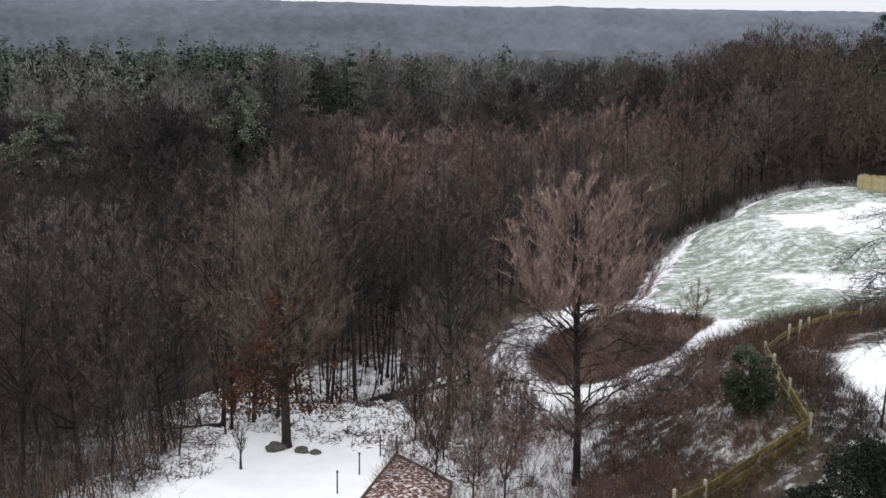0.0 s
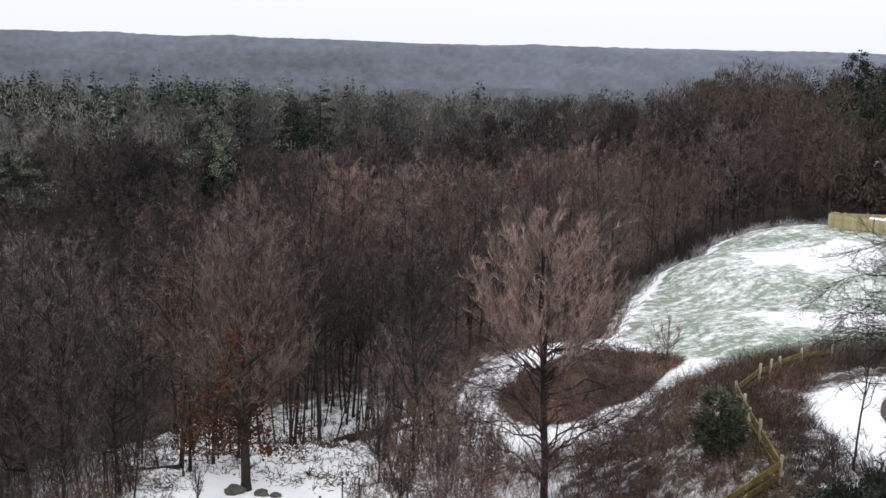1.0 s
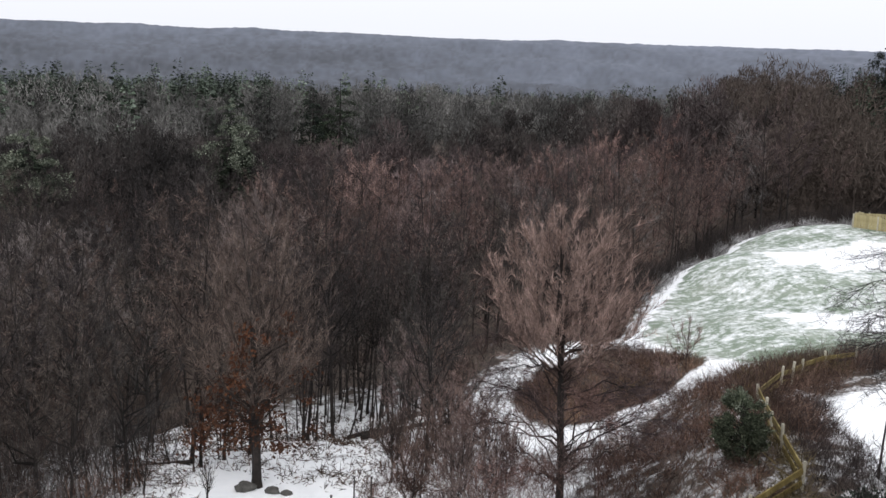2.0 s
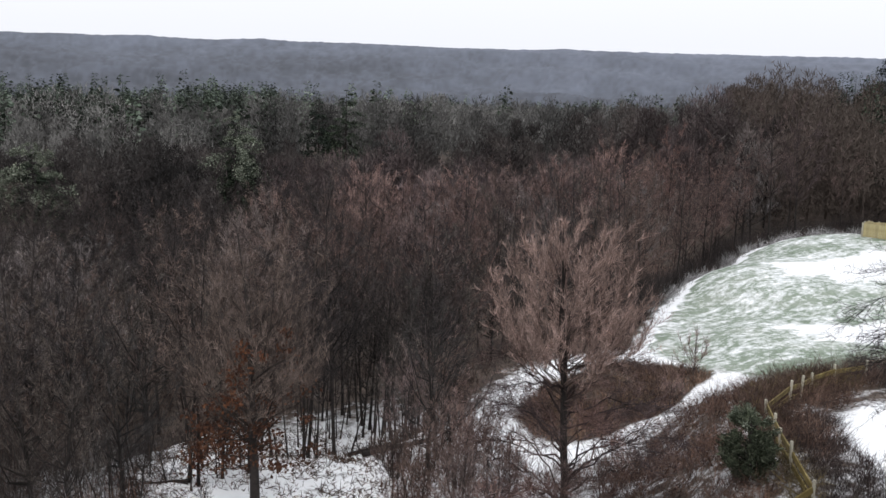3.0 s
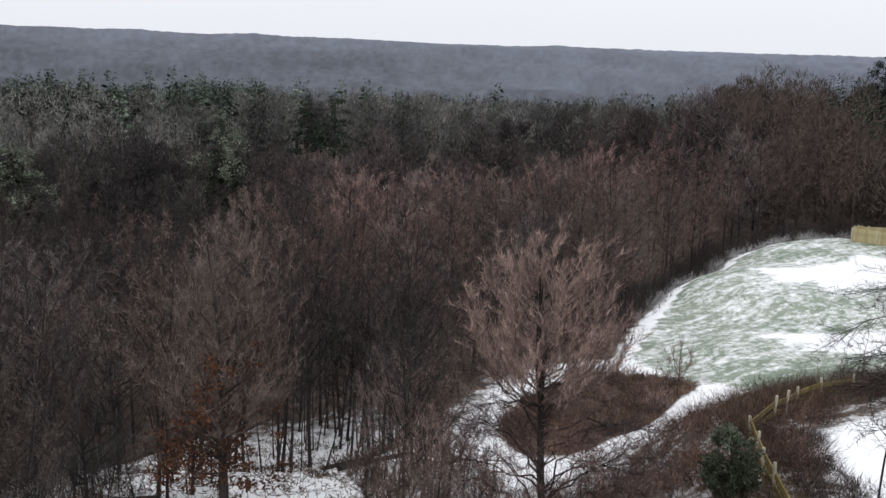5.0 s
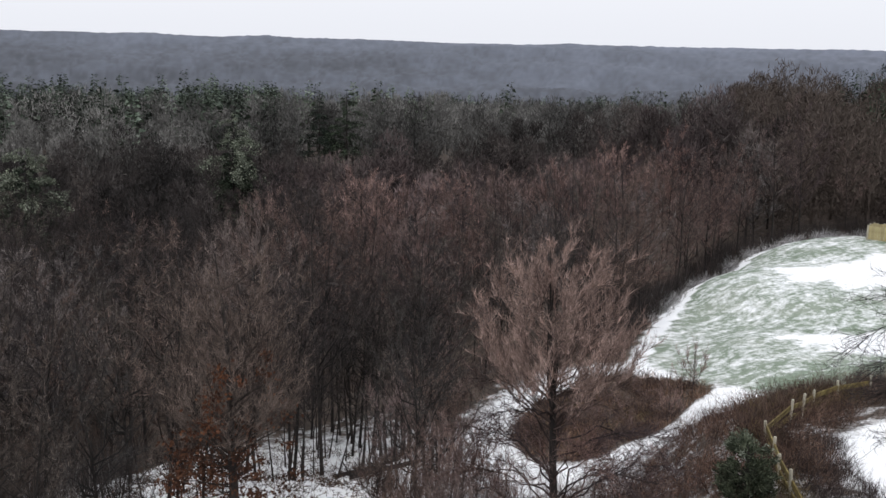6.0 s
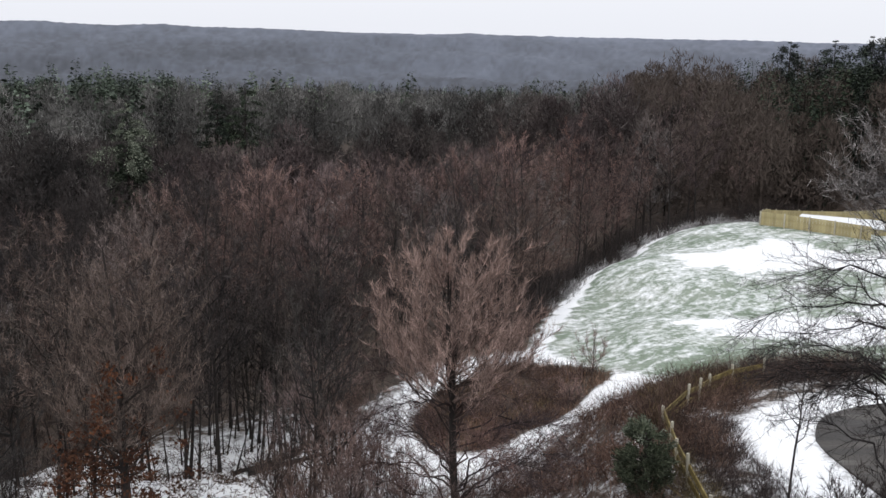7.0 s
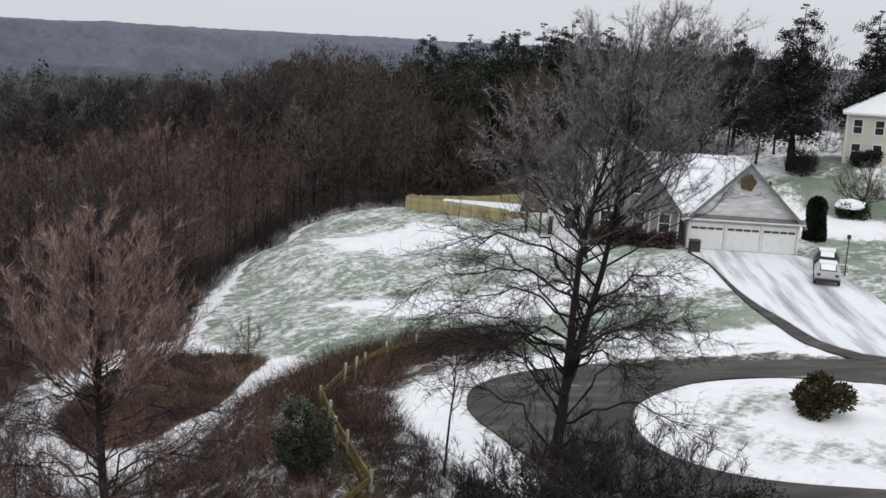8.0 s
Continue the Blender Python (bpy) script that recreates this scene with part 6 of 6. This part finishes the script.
def build_house():
    # main range, ridge along the front
    bm = bmesh.new()
    prof = [(2.2, -0.3), (13.0, -0.3), (13.0, 2.9), (7.6, 7.05), (2.2, 2.75)]
    a = [bm.verts.new((-8.6, v, z)) for v, z in prof]
    b = [bm.verts.new((4.4, v, z)) for v, z in prof]
    bm.faces.new(a)
    bm.faces.new(b[::-1])
    for i in range(5):
        bm.faces.new((a[i], b[i], b[(i + 1) % 5], a[(i + 1) % 5]))
    bmesh.ops.recalc_face_normals(bm, faces=bm.faces[:])
    part("wall", bm, SIDING, house)
    part("roof", slab([(-9.0, 7.6, 7.25), (4.6, 7.6, 7.25), (4.6, 1.7, 2.5), (-9.0, 1.7, 2.5)], 0.18), ROOF_SNOW, house, "snow-covered front roof slope")
    part("roof", slab([(-9.0, 7.6, 7.25), (4.6, 7.6, 7.25), (4.6, 13.5, 2.5), (-9.0, 13.5, 2.5)], 0.18), ROOF_SNOW, house, "snow-covered back roof slope")
    # front gable
    gable_block(-8.0, -0.55, 0.9, 7.5, 3.0, 7.75, SIDING, house)
    clapboards(-8.0, -0.55, 0.1, 3.0, 0.9, house, SIDING)
    clapboards(-8.0, -0.55, 3.0, 7.7, 0.9, house, SIDING, 7.75)
    gable_roof(-8.0, -0.55, 0.9, 7.5, 3.0, 7.75, house, (SHINGLE, ROOF_SNOW))
    house_window(-1.75, 1.15, 0.85, 1.5, 0.86, house)
    house_window(-3.9, 1.15, 0.85, 1.5, 0.86, house)
    house_window(-6.3, 1.15, 1.5, 1.5, 0.86, house)
    house_window(-4.3, 4.3, 0.9, 1.2, 0.86, house)
    for u in (-7.97, -0.6, -3.0):
        part("corner_board", block(u - 0.07, 0.80, 0, u + 0.07, 0.86, 2.95, 0.01), WHITE, house)
    # bump-out with its own small roof
    gable_block(-10.9, -8.3, 0.4, 5, 3.2, 4.9, SIDING_PALE, house)
    gable_roof(-10.9, -8.3, 0.4, 5, 3.2, 4.9, house, (SHINGLE, ROOF_SNOW), 0.3)
    house_window(-9.6, 1.0, 0.9, 1.6, 0.36, house)
    part("chimney", block(-9.5, 7.0, 5.5, -8.6, 7.9, 8.3, 0.02), STONE, house, "grey stone chimney")
    # garage
    garage = part("garage", block(0.05, 0.05, -0.3, 9.2, 7.0, 2.75, 0), SIDING_PALE, house, "pale three-bay garage")
    gable_block(0.05, 9.2, 0.1, 7.0, 2.76, 7.3, SIDING_PALE, house, "gable")
    clapboards(0.05, 9.2, 2.95, 7.2, 0.1, house, SIDING_PALE, 7.3)
    gable_roof(0.05, 9.2, 0.1, 7.0, 2.76, 7.3, house, (ROOF_SNOW, SHINGLE), 0.5)
    part("pent_roof", slab([(-0.3, 0.1, 3.0), (9.55, 0.1, 3.0), (9.55, -0.42, 2.72), (-0.3, -0.42, 2.72)], 0.12), SHINGLE, house, "narrow shingled pent roof over the garage doors")
    # dark strip added below the doors for the shade in their gap
    part("gap_strip", block(0.1, -0.10, -0.06, 9.15, -0.024, 0.10, 0.01), DARK, house, "dark strip standing for the gap under the garage doors")
    part("gutter", block(-0.3, -0.5, 2.56, 9.55, -0.42, 2.68, 0.02), WHITE, house)
    for i in range(3):
        u0 = 0.3 + i * 2.95
        door = part("garage_door", block(u0, -0.02, 0.02, u0 + 2.72, 0.04, 2.3, 0.01), WHITE, house, "white panelled garage door")
        for row in range(4):
            for c in range(4):
                x0, z0 = u0 + 0.08 + c * 0.66, 0.1 + row * 0.55
                top = row == 3
                part("door_window" if top else "panel", block(x0, -0.045 if not top else -0.035, z0, x0 + 0.58, -0.018, z0 + (0.45 if not top else 0.2), 0.008), STONE if top else WHITE, door)
        part("door_trim", block(u0 - 0.16, -0.07, 0, u0 - 0.04, 0.045, 2.45, 0.01), WHITE, house)
    part("door_trim", block(9.03, -0.07, 0, 9.17, 0.045, 2.45, 0.01), WHITE, house)
    bm = bmesh.new()
    bmesh.ops.create_circle(bm, segments=24, radius=0.62, cap_ends=True)
    r = bmesh.ops.extrude_face_region(bm, geom=bm.faces[:])
    for g in r["geom"]:
        if isinstance(g, bmesh.types.BMVert):
            g.co.z += 0.14
    for v in bm.verts:
        k = 1 + 0.12 * math.sin(5 * math.atan2(v.co.y, v.co.x) + 1)
        v.co = Vector((4.62 + v.co.x * k, 0.04 - v.co.z, 5.8 + v.co.y * k * 1.05))
    bmesh.ops.recalc_face_normals(bm, faces=bm.faces[:])
    part("wreath", bm, RUST, house, "dried brown round wreath under the gable")
    part("vent_pipe", block(7.0, 3.0, 4.6, 7.2, 3.2, 5.7, 0.03), DARK, house)


build_house()
g_ = np.random.default_rng(61)
for i in range(7):
    p = HOUSE @ Vector((-7.8 + i * 1.05, -0.4 + g_.uniform(-0.3, 0.3), 0))
    shrub("foundation_shrub", p.x, p.y, 1.3 + g_.uniform(-0.3, 0.5), 1.4, TWIG if i % 3 else BRUSH, "bare brown shrub along the house wall", 540 + i, 500, "shrubs along the house", leaf=0.3)
p_ = HOUSE @ Vector((0.55, -1.4, 0))
bin_ = thing("waste_bin", Matrix.Translation((p_.x, p_.y, ground_at(p_.x, p_.y))) @ Matrix.Rotation(radians(-25), 4, "Z"), "dark lidded bin at the garage corner", "bin")
part("bin_body", block(-0.42, -0.42, 0.02, 0.42, 0.42, 0.95, 0.08), DARK, bin_)
part("bin_lid", block(-0.46, -0.48, 0.95, 0.46, 0.46, 1.05, 0.04), STONE, bin_)


# ---- the neighbour's house ----
def far_house():
    M = Matrix.Translation((88.9, 102.6, 5.0)) @ Matrix.Rotation(radians(-41), 4, "Z")
    h = thing("neighbour_house", M, "cream two-storey house with a snow-covered hip roof", "house")
    part("wall", block(0, 0, -1.5, 14, 9, 5.5, 0.02), CREAM, h)
    e, r = 0.5, 5.6
    c = [(-e, -e, r), (14 + e, -e, r), (14 + e, 9 + e, r), (-e, 9 + e, r)]
    k0, k1 = (4.3, 4.5, 8.2), (9.7, 4.5, 8.2)
    bm = bmesh.new()
    vs = [bm.verts.new(q) for q in c + [k0, k1]]
    for f in ((0, 1, 5, 4), (2, 3, 4, 5), (1, 2, 5), (3, 0, 4), (3, 2, 1, 0)):
        bm.faces.new([vs[i] for i in f])
    bmesh.ops.recalc_face_normals(bm, faces=bm.faces[:])
    part("roof", bm, SNOW, h, "snow-covered hip roof")
    part("eaves", block(-e, -e - 0.02, 5.38, 14 + e, -e + 0.14, 5.6, 0.01), WHITE, h)
    for u in (1.2, 3.4, 5.6, 7.8, 10, 12.2):
        house_window(u, 3.4, 0.85, 1.45, 0.0, h)
        house_window(u, 0.7, 0.85, 1.55, 0.0, h)
    part("corner_board", block(-0.05, -0.05, 0, 0.12, -0.003, 5.4, 0.01), WHITE, h)
    for i, u in enumerate((1.6, 3.0)):
        q = M @ Vector((u, -1.6, 0))
        shrub("foundation_shrub", q.x, q.y, 1.9, 1.9, NEEDLE_DARK, "dark clipped shrub before the cream house", 560 + i, 700, "shrubs before the cream house", leaf=0.3)


far_house()


# ---- cars ----
def car(x, y, ang, paint, label):
    ob = thing("car", Matrix.Translation((x, y, ground_at(x, y) + 0.05)) @ Matrix.Rotation(ang, 4, "Z"), label, "car", "cars on the driveway")
    # side profile: y along the car, z up; front at +y
    prof = [(-2.15, 0.35), (-2.2, 0.75), (-2.12, 1.0), (-1.75, 1.05), (-1.2, 1.45), (0.3, 1.48), (1.05, 1.02), (2.0, 0.88), (2.2, 0.65), (2.15, 0.33)]
    bm = bmesh.new()
    ring = []
    for sx in (-1, 1):
        ring.append([bm.verts.new((sx * (0.88 if z < 1.1 else 0.66), yy, z)) for yy, z in prof])
    bm.faces.new(ring[0])
    bm.faces.new(ring[1][::-1])
    n = len(prof)
    for i in range(n):
        j = (i + 1) % n
        bm.faces.new((ring[0][i], ring[1][i], ring[1][j], ring[0][j]))
    bmesh.ops.recalc_face_normals(bm, faces=bm.faces[:])
    bmesh.ops.bevel(bm, geom=bm.edges[:], offset=0.05, segments=2, affect="EDGES")
    part("body", bm, paint, ob)
    part("rear_window", slab([(-0.58, -1.72, 1.10), (0.58, -1.72, 1.10), (0.55, -1.25, 1.45), (-0.55, -1.25, 1.45)], 0.03), GLASS, ob)
    part("windscreen", slab([(-0.62, 1.02, 1.08), (0.62, 1.02, 1.08), (0.57, 0.36, 1.47), (-0.57, 0.36, 1.47)], 0.03), GLASS, ob)
    part("snow_cover", block(-0.62, -1.15, 1.46, 0.62, 0.25, 1.56, 0.04), SNOW, ob, "slab of snow on the roof")
    part("snow_cover", slab([(-0.5, -1.7, 1.16), (0.5, -1.7, 1.16), (0.5, -1.27, 1.5), (-0.5, -1.27, 1.5)], 0.05), SNOW, ob, "snow on the rear window")
    part("snow_cover", slab([(-0.7, 1.15, 1.10), (0.7, 1.15, 1.10), (0.7, 2.0, 0.98), (-0.7, 2.0, 0.98)], 0.06), SNOW, ob, "snow on the bonnet")
    for sx in (-1, 1):
        for yy in (-1.35, 1.35):
            bm = bmesh.new()
            bmesh.ops.create_cone(bm, cap_ends=True, segments=18, radius1=0.32, radius2=0.32, depth=0.2)
            bmesh.ops.rotate(bm, verts=bm.verts[:], matrix=Matrix.Rotation(radians(90), 3, "Y"))
            bmesh.ops.translate(bm, verts=bm.verts[:], vec=(sx * 0.82, yy, 0.32))
            wheel = part("wheel", bm, TYRE, ob)
            bm = bmesh.new()
            bmesh.ops.create_cone(bm, cap_ends=True, segments=14, radius1=0.2, radius2=0.17, depth=0.04)
            bmesh.ops.rotate(bm, verts=bm.verts[:], matrix=Matrix.Rotation(radians(90), 3, "Y"))
            bmesh.ops.translate(bm, verts=bm.verts[:], vec=(sx * 0.925, yy, 0.32))
            part("rim", bm, CAR_SILVER, wheel, "grey wheel rim")
        part("tail_lamp", block(sx * 0.62 - 0.12, -2.23, 0.78, sx * 0.62 + 0.12, -2.15, 0.95, 0.02), LAMP_RED, ob)
    part("bumper", block(-0.86, -2.27, 0.36, 0.86, -2.12, 0.58, 0.04), DARK, ob)
    return ob


car(59.0, 69.5, radians(-40), CAR_SILVER, "silver car with snow on its roof on the driveway")
car(62.9, 74.1, radians(-40), CAR_DARK, "dark car under snow parked before the garage")


def lamp_post(x, y, h):
    ob = thing("lamp_post", Matrix.Translation((x, y, ground_at(x, y))), "thin dark lamp post beside the driveway", "lamp")
    b = Build()
    b.struts([[0, 0, -0.2], [0, 0, 0.3]], [[0, 0, 0.3], [0, 0, h]], [0.07, 0.045], [0.06, 0.04], 8)
    part_mesh("pole", b.mesh("pole", DARK), ob)
    part("lantern", block(-0.12, -0.12, h, 0.12, 0.12, h + 0.32, 0.03), DARK, ob)


lamp_post(62.4, 71.4, 2.8)


# ---- the back yard: play frame and covered pool ----
def play_frame():
    ob = thing("garden_shelter", Matrix.Translation((47.2, 91.5, ground_at(47.2, 91.5))) @ Matrix.Rotation(radians(-28), 4, "Z"), "dark wooden garden shelter with snow on its lean-to", "shelter")
    for u, v in ((-1.6, -0.9), (-0.4, -0.9), (-1.6, 0.9), (-0.4, 0.9), (1.9, -0.9), (1.9, 0.9)):
        part("post", block(u - 0.09, v - 0.09, -0.3, u + 0.09, v + 0.09, 1.9, 0.015), WOOD_DARK, ob)
    part("roof", slab([(-2.0, 0, 3.1), (0.0, 0, 3.1), (0.2, -1.2, 1.95), (-2.2, -1.2, 1.95)], 0.12), WOOD_DARK, ob)
    part("roof", slab([(-2.0, 0, 3.1), (0.0, 0, 3.1), (0.2, 1.2, 1.95), (-2.2, 1.2, 1.95)], 0.12), WOOD_DARK, ob)
    part("roof", slab([(0.2, -1.15, 1.75), (2.4, -1.15, 1.75), (2.4, 1.1, 2.15), (0.2, 1.1, 2.15)], 0.1), SNOW, ob, "lean-to roof under snow")
    part("wall", block(0.3, -0.7, 0, 1.8, 0.8, 1.7, 0.02), WOOD_DARK, ob)


play_frame()


def pool():
    m = Matrix.Translation((46.5, 102.5, ground_at(46.5, 102.5))) @ Matrix.Rotation(radians(-30), 4, "Z")
    ob = thing("covered_pool", m, "raised pool under a snow-covered sheet", "pool")
    part("pool_wall", block(-4.2, -2.2, -0.4, 4.2, 2.2, 0.55, 0.1), FENCE_WOOD, ob)
    bm = block(-4.3, -2.3, 0.55, 4.3, 2.3, 0.72, 0.07)
    part("pool_cover", bm, SNOW, ob, "snow lying on the pool cover")


pool()


# ---- the clearing: leaf bed, stakes, stones ----
def leaf_bed():
    x, y = -1.6, 41.5
    outline = np.array([(-1.62, 43.0), (0.6, 40.2), (0.2, 36.0), (-3.4, 36.0)])
    ob = thing("garden_bed", Matrix.Identity(4), "red-brown leaf-covered garden bed with snow flecks and dark edging", "garden bed")
    bm = bmesh.new()
    n = 14
    top = [[None] * (n + 1) for _ in range(n + 1)]
    for i in range(n + 1):
        for j in range(n + 1):
            s, t = i / n, j / n
            p = outline[0] * (1 - s) * (1 - t) + outline[1] * s * (1 - t) + outline[2] * s * t + outline[3] * (1 - s) * t
            hump = 0.35 * math.sin(math.pi * s) * math.sin(math.pi * t)
            top[i][j] = bm.verts.new((p[0], p[1], ground_at(*p) + 0.12 + hump + 0.05 * noise.noise(Vector((p[0] * 3, p[1] * 3, 0)))))
    for i in range(n):
        for j in range(n):
            bm.faces.new((top[i][j], top[i + 1][j], top[i + 1][j + 1], top[i][j + 1]))
    part("mulch", bm, MULCH, ob)
    for a, b in zip(outline, np.roll(outline, -1, 0)):
        A, B = Vector((*a, ground_at(*a) + 0.1)), Vector((*b, ground_at(*b) + 0.1))
        d = B - A
        e = part("edging", block(0, -0.06, -0.25, d.length, 0.06, 0.12, 0.02), WOOD_DARK, ob)
        e.matrix_world = Matrix.Translation(A) @ d.to_track_quat("X", "Z").to_matrix().to_4x4()
    return ob


leaf_bed()


def stake(x, y, h=0.85):
    ob = thing("stake", Matrix.Translation((x, y, ground_at(x, y))), "thin dark metal stake in the snow", "stake", "stakes by the garden bed")
    b = Build()
    b.struts([[0, 0, -0.3]], [[0, 0, h]], 0.035, 0.03, 6)
    part_mesh("rod", b.mesh("rod", DARK), ob)
    part("tip", block(-0.045, -0.045, h, 0.045, 0.045, h + 0.06, 0.01), DARK, ob)


for x, y in ((-2.3, 43.4), (-3.0, 41.2), (-3.7, 39.4), (-1.62, 43.3)):
    stake(x, y)


def boulder(x, y, s, seed, label="rounded grey stone by the oak's foot"):
    bm = bmesh.new()
    bmesh.ops.create_icosphere(bm, subdivisions=3, radius=1)
    for v in bm.verts:
        k = 1 + 0.45 * noise.noise(v.co * 1.7 + Vector((seed, 1, 2)))
        v.co = Vector((v.co.x * k * s, v.co.y * k * s * 0.8, v.co.z * k * s * 0.6 + s * 0.2))
    me = bpy.data.meshes.new("boulder")
    bm.to_mesh(me)
    bm.free()
    me.materials.append(STONE)
    ob = new("boulder", smooth(me))
    ob.matrix_world = Matrix.Translation((x, y, ground_at(x, y)))
    tagged(ob, label, "stone", "stones round the oak")


boulder(-6.82, 44.9, 0.42, 1)
boulder(-5.7, 44.65, 0.32, 2)
boulder(-5.1, 44.5, 0.22, 3)


def fallen_log(x, y, ang, length, r, seed):
    g = np.random.default_rng(seed)
    b = Build()
    n = 6
    P = np.stack([np.linspace(0, length, n), np.cumsum(g.normal(0, 0.05, n)), np.full(n, r * 0.9)], -1)
    b.struts(P[:-1], P[1:], np.linspace(r, r * 0.7, n - 1), np.linspace(r * 0.95, r * 0.6, n - 1), 8)
    b.spikes(P[1:5], P[1:5] + g.normal(0, 0.5, (4, 3)) + np.array([0, 0, 0.6]), 0.05)
    ob = new("fallen_log", b.mesh("fallen_log", BARK))
    A = Vector((x, y, ground_at(x, y)))
    B = Vector((x + math.cos(ang) * length, y + math.sin(ang) * length, 0))
    B.z = ground_at(B.x, B.y)
    ob.matrix_world = Matrix.Translation(A) @ (B - A).to_track_quat("X", "Z").to_matrix().to_4x4()
    tagged(ob, "dark fallen log at the wood's edge", "log", "fallen logs")


fallen_log(-2.6, 52.5, 0.35, 3.6, 0.15, 1)
fallen_log(-3.4, 54.0, 0.15, 3.0, 0.11, 2)
fallen_log(-9.5, 47.5, 2.9, 3.4, 0.12, 3)
